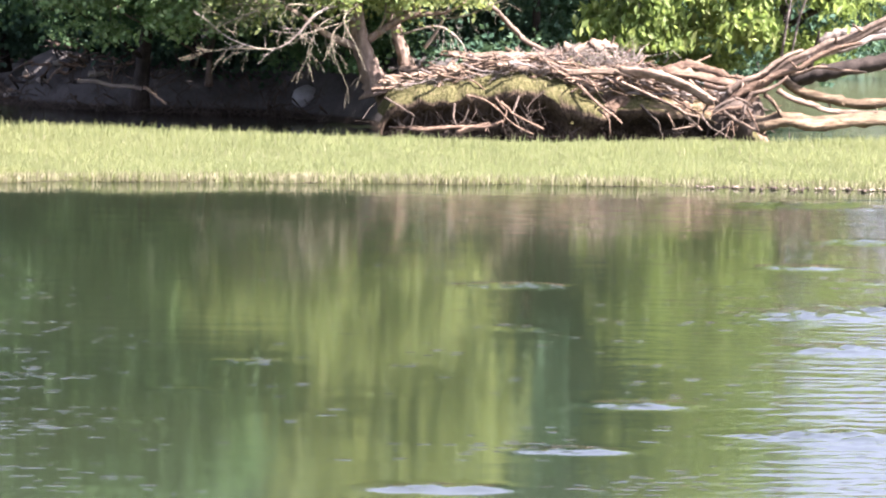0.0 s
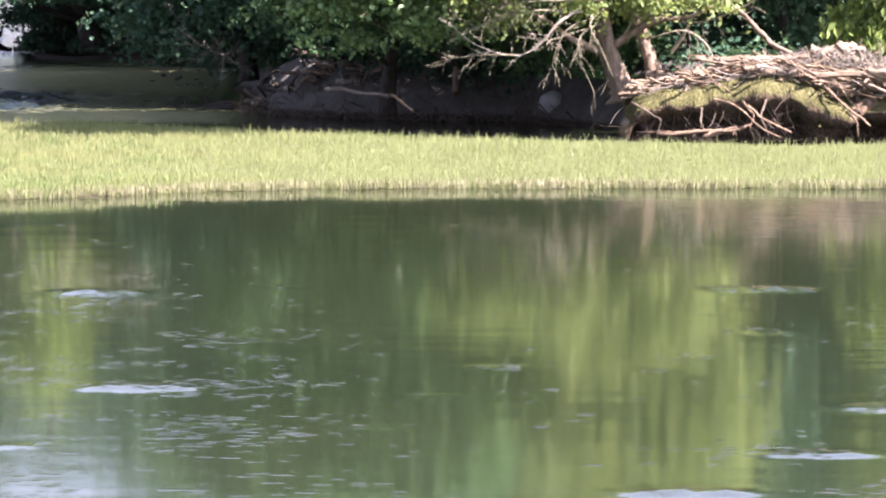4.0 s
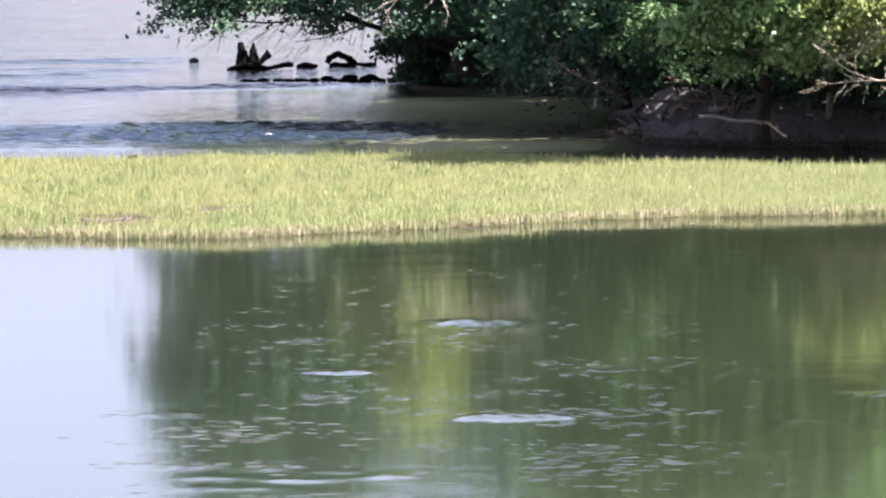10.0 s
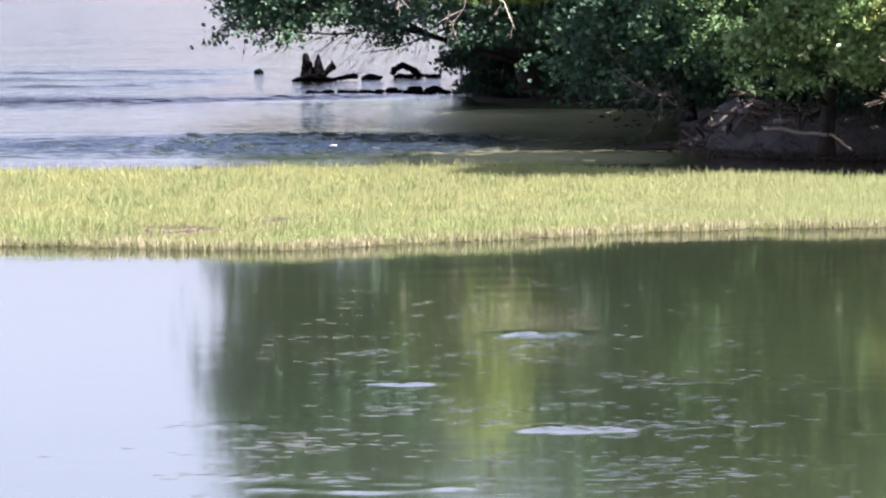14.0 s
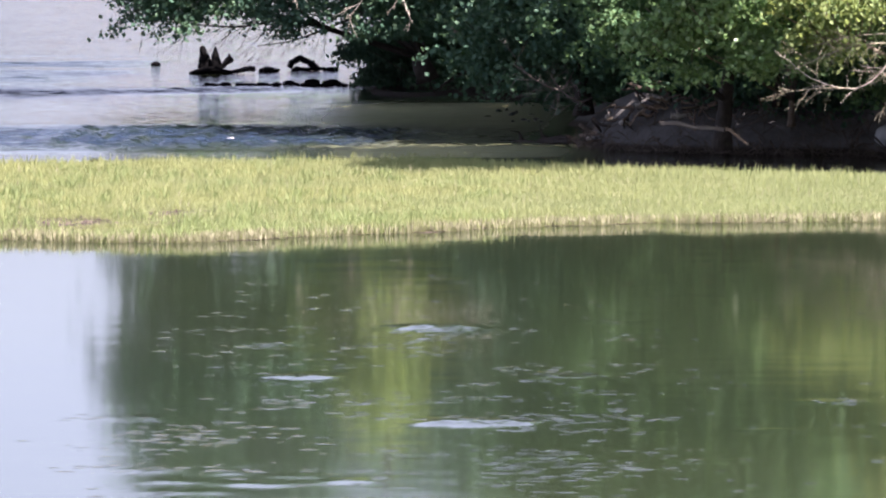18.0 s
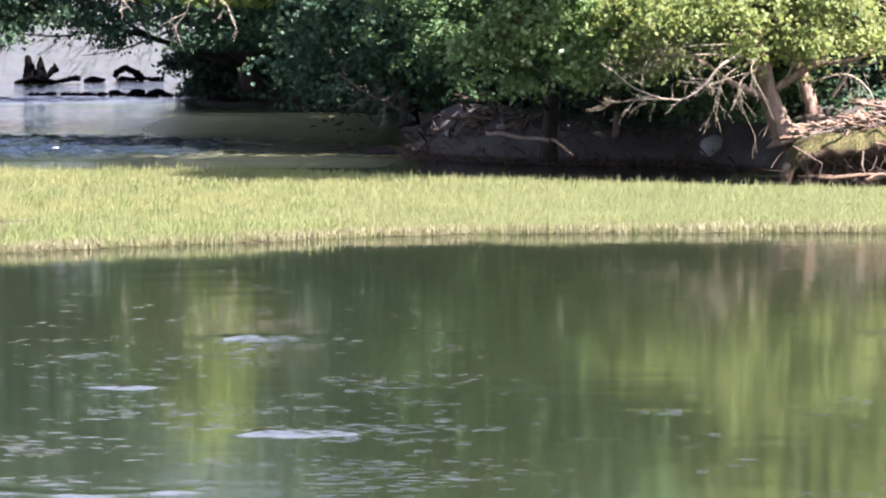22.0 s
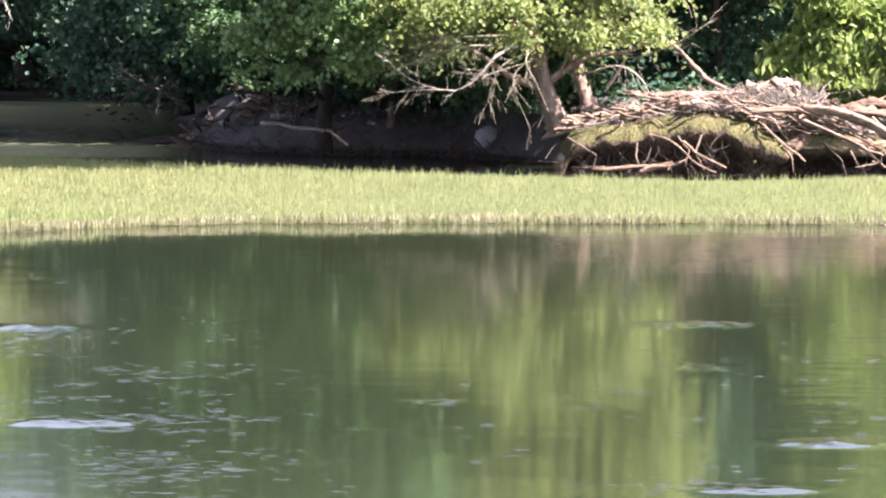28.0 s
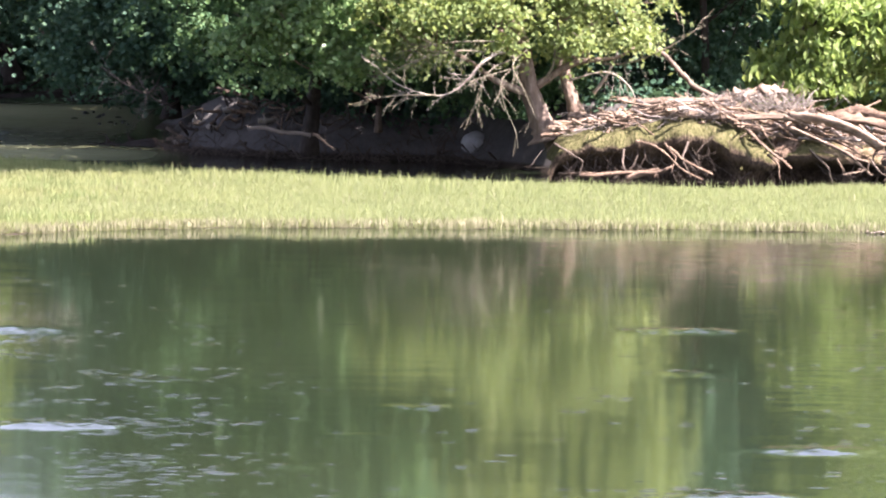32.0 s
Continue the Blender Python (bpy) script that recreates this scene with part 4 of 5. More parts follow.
# Added where it blocks the sun from the boulder and the mud slope.
tree("small understory tree added to shade the boulder and inlet bank", ((7.9, 162.8, 1.6), (7.8, 162.7, 2.6), (7.4, 162.4, 3.8), (7.1, 162.2, 5.2)), 0.09, 0.03,
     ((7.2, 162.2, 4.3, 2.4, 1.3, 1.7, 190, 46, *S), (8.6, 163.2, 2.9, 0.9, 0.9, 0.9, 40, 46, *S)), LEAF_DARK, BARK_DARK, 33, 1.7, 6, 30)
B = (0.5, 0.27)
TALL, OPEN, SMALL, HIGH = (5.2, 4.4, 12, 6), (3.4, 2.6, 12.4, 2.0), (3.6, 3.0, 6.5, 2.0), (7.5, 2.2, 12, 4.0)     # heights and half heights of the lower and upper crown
# HIGH crowns sit out of view, added to shade the inlet and left bank.
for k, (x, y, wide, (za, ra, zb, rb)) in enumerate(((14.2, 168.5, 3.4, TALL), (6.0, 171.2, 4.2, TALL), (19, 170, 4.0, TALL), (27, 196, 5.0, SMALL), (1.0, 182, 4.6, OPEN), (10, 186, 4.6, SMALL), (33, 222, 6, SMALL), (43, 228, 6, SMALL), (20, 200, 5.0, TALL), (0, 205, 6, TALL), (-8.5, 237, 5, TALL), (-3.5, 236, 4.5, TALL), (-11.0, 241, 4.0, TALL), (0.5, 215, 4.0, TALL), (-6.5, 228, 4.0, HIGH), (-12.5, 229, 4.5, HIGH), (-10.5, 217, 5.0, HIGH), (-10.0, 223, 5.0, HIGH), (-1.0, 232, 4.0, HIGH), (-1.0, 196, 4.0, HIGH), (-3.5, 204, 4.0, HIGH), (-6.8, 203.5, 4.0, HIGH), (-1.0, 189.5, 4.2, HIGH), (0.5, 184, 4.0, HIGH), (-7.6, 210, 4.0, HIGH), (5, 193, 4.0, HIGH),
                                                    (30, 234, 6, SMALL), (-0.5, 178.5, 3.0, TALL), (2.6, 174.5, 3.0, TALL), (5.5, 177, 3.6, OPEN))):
    tree("dense green woodland tree, unseen high crown added for shade and reflections", ((x, y, 1.0), (x + 0.2, y, 4), (x - 0.1, y, 9), (x, y, zb + rb * 0.5)) if zb > 9 else ((x, y, 1.0), (x + 0.2, y, 3), (x, y, 6)), 0.26, 0.08,
         ((x, y - 1, za, wide, 3, ra, 230, 46, *B), (x, y, zb, wide + 0.6, 4, rb, int(25 * rb), 45, *U)), LEAF_SHADED, BARK_DARK, 40 + k, 3.4 if 186 < y < 212 and x < 3 else 0.9, 6, 40, group="woodland trees")


ux, uy = np.random.default_rng(9).uniform(-16, 46, 60000), 157 + 80 * np.random.default_rng(10).uniform(0, 1, 60000) ** 1.6
ux, uy = np.append(ux, np.random.default_rng(13).uniform(-18, -2, 16000)), np.append(uy, np.random.default_rng(14).uniform(172, 216, 16000))
keep = inside(ux, uy, LAND) > np.where((uy > 186) & (ux < -4), 99.0, np.where((ux > -5.5) & (ux < 2.5), 4.2, 1.8))
ux, uy = ux[keep], uy[keep]
r = np.random.default_rng(12)
low = np.stack([ux, uy, ground_height(ux, uy) + np.abs(r.normal(0.25, 0.3, len(ux)))], 1)
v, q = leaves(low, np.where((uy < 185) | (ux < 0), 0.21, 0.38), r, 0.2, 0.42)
tagged(new("undergrowth", fast_mesh("undergrowth", v, q, LEAF_SHADED)), "low green plants covering the woodland floor", "undergrowth", kind="stuff")


# Out of view: added so the channel mirrors woods instead of bright sky.
fx, fy = r.uniform(-100, 260, 9000), r.uniform(905, 1010, 9000)
far = np.stack([fx, fy, ground_height(fx, fy) + r.uniform(0, 20, 9000)], 1)
v, q = leaves(far, np.full(len(far), 3.4), r, 0.2, 0.45)
tagged(new("far_woods", fast_mesh("far_woods", v, q, LEAF_DARK)), "unseen woods added on the far bank for the channel to reflect", "woods", kind="stuff")


def shrub(label, x, y, z, rx, ry, rz, count, leaf, seed, size=0.2):
    """A low bush: several stems from one root and leaves down to the ground."""
    r = np.random.default_rng(seed)
    top = tagged(new("shrub"), label, "shrub", "bank shrubs")
    top.location = (x, y, z)
    c, s, heads = clumps(((x, y, z + rz * 0.75, rx, ry, rz, count, 44, 0.3, size),), r)
    base = np.array([x, y, z])
    for h in heads[:6]:
        v, q = tube([base + r.normal(size=3) * 0.08 * np.array([1, 1, 0]), (base + h) / 2 + r.normal(size=3) * 0.1, h], 0.03, 0.008, r, 7, 5, 0.1)
        child("stem", fast_mesh("stem", v - base, q, BARK_DARK), top)
    keep = c[:, 2] > z + 0.05
    v, q = leaves(c[keep], s[keep], r)
    tagged(child("foliage", fast_mesh("foliage", v - base, q, leaf), top), kind="stuff")
    return top


# Bushes added to fill the black shade under the trees, in the darker leaf.
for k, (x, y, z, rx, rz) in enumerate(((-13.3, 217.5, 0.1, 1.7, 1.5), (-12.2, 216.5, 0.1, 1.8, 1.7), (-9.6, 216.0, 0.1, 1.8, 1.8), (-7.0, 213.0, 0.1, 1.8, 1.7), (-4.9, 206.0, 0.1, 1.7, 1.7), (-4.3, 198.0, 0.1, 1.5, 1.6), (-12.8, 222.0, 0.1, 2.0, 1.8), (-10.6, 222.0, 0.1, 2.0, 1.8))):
    shrub("added bush filling the dark hollow of shade under overhanging trees", x, y, z, rx, 1.1, rz, 95, LEAF_SHADED, 60 + k, 0.24)
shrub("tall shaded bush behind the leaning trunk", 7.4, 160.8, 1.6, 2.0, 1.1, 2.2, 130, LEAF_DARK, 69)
for k, (x, y, z, rx, rz) in enumerate(((16.4, 157.6, 2.2, 1.1, 0.9), (19.0, 158.0, 2.0, 1.3, 1.0), (22.4, 158.4, 1.8, 1.0, 0.9))):
    shrub("green bush growing behind the driftwood", x, y, z, rx, 1.0, rz, 40, LEAF_BRIGHT, 72 + k)

# ---------------------------------------------------------------- bank
LIP_X = (8.35, 8.55, 8.8, 9.6, 11.0, 12.7, 13.9, 14.5, 15.2, 16.0, 17.5, 18.8, 20.0, 21.4, 22.4)
LIP_Z = (0.7, 1.2, 1.38, 1.56, 1.74, 1.98, 1.75, 1.35, 1.25, 1.45, 1.30, 1.12, 0.30, 0.1, 0.1)
rng = np.random.default_rng(21)


def bank_mesh():
    xs = np.linspace(8.35, 20.1, 170)
    rows = []
    for x in xs:
        z = float(np.interp(x, LIP_X, LIP_Z))
        drape = math.exp(-((x - 14.3) / 0.65) ** 4)
        heap = 0.7 * math.exp(-((x - 15.2) / 2.0) ** 2)
        under = 1.5 * (1 - 0.85 * drape)
        n = lambda k: noise.noise(Vector((x * 1.1, k * 0.9, 3.0))) * 0.24 + noise.noise(Vector((x * 3.1, k * 1.9, 7.0))) * 0.13
        prof = ((157.8, z + 0.25 + heap * 0.5), (156.4, z + 0.32 + heap), (155.2, z + 0.25 + heap), (154.2, z + 0.16 + heap * 0.55), (153.4, z + 0.05), (152.9, z - 0.10), (152.65, z - 0.32), (152.6, z - 0.60 - 0.35 * drape),
                (152.7 + under * 0.3, z * 0.5), (152.7 + under * 0.8, z * 0.33), (152.8 + under, 0.2), (152.8 + under * 0.9, -0.3))
        rows.append([(x + n(j + 30), y + n(j), h + n(j + 60) * (0.8 if j < 9 else 0.3)) for j, (y, h) in enumerate(prof)])
    v = np.array(rows)
    m = v.shape[1]
    i = np.arange(len(xs) * m).reshape(len(xs), m)
    q = np.stack([i[:-1, :-1], i[:-1, 1:], i[1:, 1:], i[1:, :-1]], -1).reshape(-1, 4)
    me = fast_mesh("bank", v.reshape(-1, 3), q, MOSS, True)
    me.materials.append(LITTER)
    col, row = np.arange(len(q)) // (m - 1), np.arange(len(q)) % (m - 1)
    wave = np.array([1.2 * noise.noise(Vector((x * 0.9, 0.0, 11.0))) for x in xs])[col]
    me.polygons.foreach_set("material_index", (((row < 2.0 + wave) & (xs[col] < 14.2)) | (xs[col] > 14.9 + 0.5 * wave) & (row < 5.5 + 3 * wave)).astype(np.int32))
    return me


tagged(new("bank", bank_mesh()), "undercut earth bank with moss on its rounded top", "bank", kind="structure")


# ---------------------------------------------------------------- driftwood
def wood(name, points, r0, r1, mat, label, category="driftwood", stubs=2, n=14, group="driftwood pile", seed=None):
    r = np.random.default_rng(seed if seed is not None else int(abs(points[0][0]) * 977 + abs(points[0][2]) * 131))
    points = [np.array(p, float) for p in points]
    points = [points[0]] + [m for a, c in zip(points, points[1:]) for m in ((a + c) / 2 + r.normal(size=3) * np.array([0.3, 0.3, 1.0]) * r0 * 0.45, c)]
    v, q = tube(points, r0 * 1.0, r1 * 0.92, r, n + 10, 10, 0.25)
    line = bend(points, 20)
    base = np.array(points[0], float)
    ob = new(name, fast_mesh(name, v - base, q, mat, True))
    ob.location = base
    for _ in range(stubs):
        i = int(r.integers(3, 18))
        d = r.normal(size=3) * 0.6 + np.array([0, -0.3, 0.3])
        k = r0 * r.uniform(1.2, 4.5)
        v, q = tube([line[i] - base, line[i] - base + d * k * 0.6, line[i] - base + d * k], r0 * 0.32, r0 * 0.10, r, 5, 6, 0.1)
        child("branch_stub", fast_mesh("branch_stub", v, q, mat, True), ob)
    return tagged(ob, label, category, group)


LOGS = (
    (((10.45, 154.3, 2.52), (12.0, 154.3, 2.50), (13.7, 154.4, 2.55)), 0.065, 0.06, DRIFT),
    (((11.75, 156, 4.0), (12.15, 156, 3.72), (12.5, 156, 3.32), (12.9, 155.8, 2.92), (14.0, 155, 2.3)), 0.07, 0.10, BARK),
    (((12.0, 153.3, 2.27), (14.1, 153, 2.06), (16.2, 152.9, 1.99)), 0.075, 0.07, DRIFT),
    (((11.6, 153.8, 2.05), (13.0, 153.4, 1.85), (14.9, 153, 1.72), (15.8, 153, 1.80)), 0.08, 0.09, DRIFT),
    (((16.5, 154, 1.9), (17.2, 153.6, 2.05), (18.0, 153.5, 1.97), (19.0, 153.2, 1.75), (19.7, 153.2, 1.5)), 0.16, 0.11, DRIFT_BROWN),
    (((15.6, 153, 2.15), (16.6, 152.6, 2.08), (17.5, 152.4, 1.77), (18.4, 152.3, 1.25)), 0.125, 0.12, DRIFT),
    (((15.6, 152.6, 1.80), (16.5, 152.2, 1.42), (17.3, 151.9, 1.05), (18.0, 151.8, 0.42)), 0.055, 0.035, DRIFT),
    (((17.3, 151.9, 1.0), (17.9, 151.8, 0.82), (17.85, 151.8, 0.58), (17.1, 151.8, 0.44)), 0.04, 0.02, DRIFT),
    (((19.7, 151.6, 0.58), (21.3, 151.5, 0.66), (23.6, 151.5, 0.82), (26, 151.6, 0.95)), 0.19, 0.16, DRIFT_TAN),
    (((20.4, 152.8, 1.62), (21.1, 152.6, 1.30), (21.8, 152.5, 1.05), (23.2, 152.6, 0.98), (25, 152.7, 0.95)), 0.07, 0.06, DRIFT),
    (((20.7, 153.5, 1.92), (21.6, 153.4, 1.45), (23.0, 153.4, 1.22), (25.5, 153.5, 1.05)), 0.14, 0.15, DRIFT_TAN),
    (((19.0, 153, 1.35), (19.8, 153, 1.85), (20.5, 153, 2.30), (21.5, 153.1, 2.75), (22.6, 153.2, 3.18), (25, 153.4, 4.1)), 0.18, 0.13, BARK),
    (((21.2, 156, 1.85), (23.0, 156, 2.2), (25.5, 156, 2.75)), 0.26, 0.26, BARK_DARK),
    (((20.9, 154, 2.05), (21.8, 153.9, 2.30), (23.3, 154, 2.15)), 0.05, 0.04, DRIFT),
    (((22.2, 156.5, 2.9), (23.2, 156.5, 3.25), (26, 156.5, 3.4)), 0.15, 0.17, DRIFT_GREY),
    (((18.8, 152.8, 1.1), (19.6, 152.8, 1.7), (20.4, 152.8, 2.12), (21.6, 153.0, 2.62), (23.0, 153.1, 3.1)), 0.13, 0.05, DRIFT_BROWN),
    (((18.9, 152.9, 1.5), (19.5, 152.8, 1.95), (20.3, 152.9, 2.42), (21.2, 153.1, 2.85)), 0.11, 0.05, BARK),
    (((19.4, 152.7, 1.2), (19.9, 152.6, 1.6), (20.7, 152.7, 2.05)), 0.10, 0.04, DRIFT),
    (((18.2, 153.2, 1.75), (18.8, 153.1, 1.62), (19.4, 153.0, 1.75)), 0.07, 0.05, DRIFT),
    (((21.3, 153.1, 2.65), (22.4, 153.6, 2.85), (23.6, 153.9, 3.25), (25.2, 154, 3.35)), 0.10, 0.09, DRIFT_GREY),
    (((20.2, 153.2, 2.1), (19.5, 153.3, 1.95), (18.9, 153.4, 2.0)), 0.10, 0.04, DRIFT_BROWN),
    (((20.0, 152.7, 1.5), (20.3, 152.4, 1.2), (20.6, 152.2, 0.85)), 0.06, 0.03, DRIFT_BROWN),
    (((19.3, 153.0, 1.3), (19.0, 152.7, 0.95), (19.1, 152.5, 0.4)), 0.16, 0.12, DRIFT_BROWN),
    (((18.7, 152.2, 1.0), (19.3, 152, 0.62), (20.0, 151.8, 0.28)), 0.05, 0.03, DRIFT),
    (((13.6, 153.4, 2.3), (14.3, 152.8, 1.75), (15.1, 152.2, 1.0), (15.6, 152, 0.6)), 0.05, 0.03, DRIFT_BROWN),
    (((10.6, 154.2, 2.3), (10.3, 153.4, 1.95), (9.95, 152.8, 1.35)), 0.05, 0.03, DRIFT_BROWN),
    (((9.0, 154.4, 2.05), (9.9, 154, 2.02), (10.9, 153.8, 2.0)), 0.13, 0.09, DRIFT),
    (((9.2, 152.4, 0.30), (10.5, 152.1, 0.40), (11.6, 152, 0.55)), 0.07, 0.05, DRIFT_BROWN),
    (((11.05, 154.2, 2.42), (12.4, 154.1, 2.50), (13.9, 154.1, 2.60)), 0.10, 0.08, DRIFT),
    (((10.95, 153.7, 2.22), (12.2, 153.6, 2.14), (13.6, 153.6, 2.10)), 0.09, 0.08, DRIFT_BROWN),
    (((14.05, 155.0, 2.72), (14.9, 155.0, 2.76), (15.7, 155.0, 2.74)), 0.15, 0.12, DRIFT),
    (((14.9, 155.0, 2.95), (15.3, 154.6, 2.55), (15.75, 154.2, 2.25)), 0.12, 0.09, DRIFT),
    (((16.9, 154.0, 2.0), (17.6, 154.0, 2.22), (18.25, 154.0, 2.16), (19.35, 153.5, 1.58)), 0.15, 0.12, DRIFT_BROWN),
    (((13.0, 154.0, 2.42), (15.2, 153.5, 1.95), (17.6, 153.0, 1.28)), 0.08, 0.06, DRIFT),
    (((10.5, 153.5, 1.5), (10.8, 153.6, 1.8), (11.15, 153.8, 2.08)), 0.08, 0.06, DRIFT_BROWN),
    (((10.6, 151.9, 0.24), (11.4, 151.9, 0.42), (12.0, 152.2, 0.60)), 0.09, 0.05, DRIFT_BROWN),
    (((10.9, 152.4, 1.36), (11.6, 152.0, 1.15), (12.2, 151.8, 0.60), (12.9, 151.7, 0.25)), 0.045, 0.025, DRIFT_BROWN),
    (((11.9, 152, 1.2), (12.3, 151.8, 0.85), (13.2, 151.7, 0.42)), 0.035, 0.02, DRIFT_BROWN),
)
for pts, ra, rb, mat in LOGS:
    wood("drift_log", pts, ra, rb, mat, {DRIFT: "bleached driftwood log lying on the bank", DRIFT_TAN: "tan barkless log lying beside the bank", DRIFT_BROWN: "weathered brown driftwood log lying on the bank",
         DRIFT_GREY: "bare grey dead log leaning in the driftwood pile"}.get(mat, "dark fallen log behind the driftwood pile"))

# bundles of broken sticks: along the left of the heap, down its right side, and a pale fan of brush on top
for k in range(110):
    if k < 50:
        c = np.array([rng.uniform(10.7, 13.7), rng.uniform(153.5, 154.7), rng.uniform(2.0, 2.55)])
        L, a, b = rng.uniform(0.5, 1.5), rng.normal(0, 0.25), rng.normal(-0.03, 0.10)
    else:
        s = rng.uniform()
        c = np.array([12.9 + 4.4 * s, 153.9 - 1.1 * s + rng.normal(0, 0.2), 2.38 - 0.95 * s + rng.normal(0, 0.12)])
        L, a, b = rng.uniform(0.7, 2.0), rng.normal(-0.2, 0.2), rng.normal(-0.22, 0.14)
    d = np.array([math.cos(b) * math.cos(a), math.cos(b) * math.sin(a), math.sin(b)]) * L / 2
    m = (DRIFT_BROWN, DRIFT, DRIFT_TAN, DRIFT_BROWN, DRIFT_GREY)[k % 5]
    wood("drift_stick", (c - d, c + rng.normal(size=3) * 0.04, c + d), rng.uniform(0.02, 0.05), rng.uniform(0.012, 0.03), m,
         {DRIFT: "bleached driftwood stick caught in the pile", DRIFT_TAN: "tan driftwood stick caught in the pile", DRIFT_GREY: "grey driftwood stick caught in the pile"}.get(m, "brown driftwood stick caught in the pile"), "stick", 1, 8, "driftwood sticks", 1200 + k)
pieces = []
for k in range(150):
    c = np.array([15.2 + rng.normal(0, 0.75), 154.0 + rng.normal(0, 0.25), 2.15 + rng.uniform(0, 0.45)])
    a = rng.normal(0.5, 0.75) if k % 3 else rng.normal(-0.5, 0.5)
    d = np.array([math.sin(a), rng.normal(0, 0.25), abs(math.cos(a)) * 0.8]) * rng.uniform(0.25, 0.75)
    pieces.append(tube([c, c + d * 0.5 + rng.normal(size=3) * 0.05, c + d], rng.uniform(0.009, 0.020), 0.005, rng, 6, 4, 0.1))
v, q = joined(pieces)
tagged(new("brushwood", fast_mesh("brushwood", v, q, DEAD_TWIG)), "pale dead brush fanning out of the driftwood heap", "brushwood", kind="stuff")

# loose sticks over the pile, roots below the lip
for k in range(150):
    x = rng.normal(15.0, 2.3) if k % 3 else rng.uniform(9.5, 19.5)
    x = min(max(x, 9.2), 19.6)
    heap = math.exp(-((x - 15) / 2.8) ** 2)
    y = 154.6 - rng.uniform(0, 1.9)
    z = float(np.interp(x, LIP_X, LIP_Z)) + 0.16 + rng.uniform(0.0, 1.3) * heap * ease(y, 152.2, 154.2) + 0.1 * rng.uniform()
    L, a, b = rng.uniform(0.4, 1.6), rng.normal(0.1, 0.4), rng.normal(-0.22, 0.30)
    if k % 6 == 0 and 13.5 < x < 17:
        b = rng.choice((-1, 1)) * rng.uniform(0.8, 1.4)
        L *= 0.6
    d = np.array([math.cos(b) * math.cos(a), math.cos(b) * math.sin(a), math.sin(b)]) * L / 2
    c = np.array([x, y, z])
    wood("drift_stick", (c - d, c + rng.normal(size=3) * 0.06, c + d), rng.uniform(0.018, 0.05), rng.uniform(0.008, 0.02), (DRIFT, DRIFT_BROWN, DRIFT, DRIFT_GREY, DRIFT_BROWN)[k % 5],
         ("bleached driftwood stick caught in the pile", "brown driftwood stick caught in the pile", "bleached driftwood stick caught in the pile", "grey driftwood stick caught in the pile", "brown driftwood stick caught in the pile")[k % 5], "stick", 1, 7, "driftwood sticks", k)
for k in range(44):
    x, y = rng.uniform(8.5, 10.9), rng.uniform(153.0, 154.8)
    z = float(np.interp(x, LIP_X, LIP_Z)) + 0.24 + rng.uniform(0, 0.22)
    a, b, L = rng.uniform(-0.6, 0.6), rng.normal(0, 0.3), rng.uniform(0.12, 0.5)
    d = np.array([math.cos(a) * math.cos(b), math.sin(a) * math.cos(b), math.sin(b)]) * L
    c = np.array([x, y, z])
    wood("drift_stick", (c - d, c + rng.normal(size=3) * 0.04, c + d), rng.uniform(0.02, 0.06), rng.uniform(0.012, 0.03), (DRIFT, DRIFT_BROWN, DRIFT)[k % 3],
         ("bleached driftwood stick caught in the pile", "brown driftwood stick caught in the pile", "bleached driftwood stick caught in the pile")[k % 3], "stick", 1, 6, "driftwood sticks", 900 + k)
pieces = []
for k in range(1100):
    x = rng.normal(15.0, 2.0) if k % 2 else rng.uniform(8.8, 19.8)
    y = 154.9 - rng.uniform(0, 2.0)
    z = float(np.interp(x, LIP_X, LIP_Z)) + 0.12 + rng.uniform(0, 1.25) * math.exp(-((x - 15) / 2.3) ** 2) * float(ease(y, 152.2, 154.2))
    d = np.array([rng.normal(0, 1), rng.normal(0, 0.4), rng.normal(-0.1, 0.55)])
    d *= rng.uniform(0.12, 0.4) / np.linalg.norm(d)
    c = np.array([x, y, z])
    pieces.append(tube([c - d, c + rng.normal(size=3) * 0.03, c + d], rng.uniform(0.008, 0.022), 0.005, rng, 5, 4, 0.1))
v, q = joined(pieces)
tagged(new("brushwood", fast_mesh("brushwood", v, q, DRIFT_GREY)), "small broken twigs and brush strewn through the driftwood", "brushwood", kind="stuff")
pieces = []
for k in range(220):
    x = rng.uniform(8.5, 19.6)
    if abs(x - 14.3) < 0.65 or (14.9 < x < 17.8 and k % 3):
        continue
    lip = float(np.interp(x, LIP_X, LIP_Z))
    c = np.array([x, 152.75 + rng.uniform(0.0, 0.8), lip - rng.uniform(0.3, 0.6)])
    L = rng.uniform(0.3, 1.0) * max(0.5, lip)
    d = np.array([rng.normal(0.1, 0.7), rng.normal(-0.15, 0.15), -1.0]) * L
    m = c + d * 0.45 + np.array([rng.normal(0, 0.2), -0.1, rng.normal(0.02, 0.1)])
    e = c + d
    e[2] = max(e[2], 0.1)
    m2 = (m + e) / 2 + np.array([rng.normal(0, 0.16), -0.05, rng.normal(0, 0.07)])
    pieces.append(tube([c, m, m2, e, e + np.array([rng.normal(0, 0.35), -0.05, 0.05])], 0.007 + 0.018 * rng.uniform() ** 3, 0.004, rng, 8, 5, 0.1))
v, q = joined(pieces)
tagged(new("exposed_roots", fast_mesh("exposed_roots", v, q, ROOT)), "tangle of bare brown roots hanging from the undercut bank", "roots", kind="stuff")
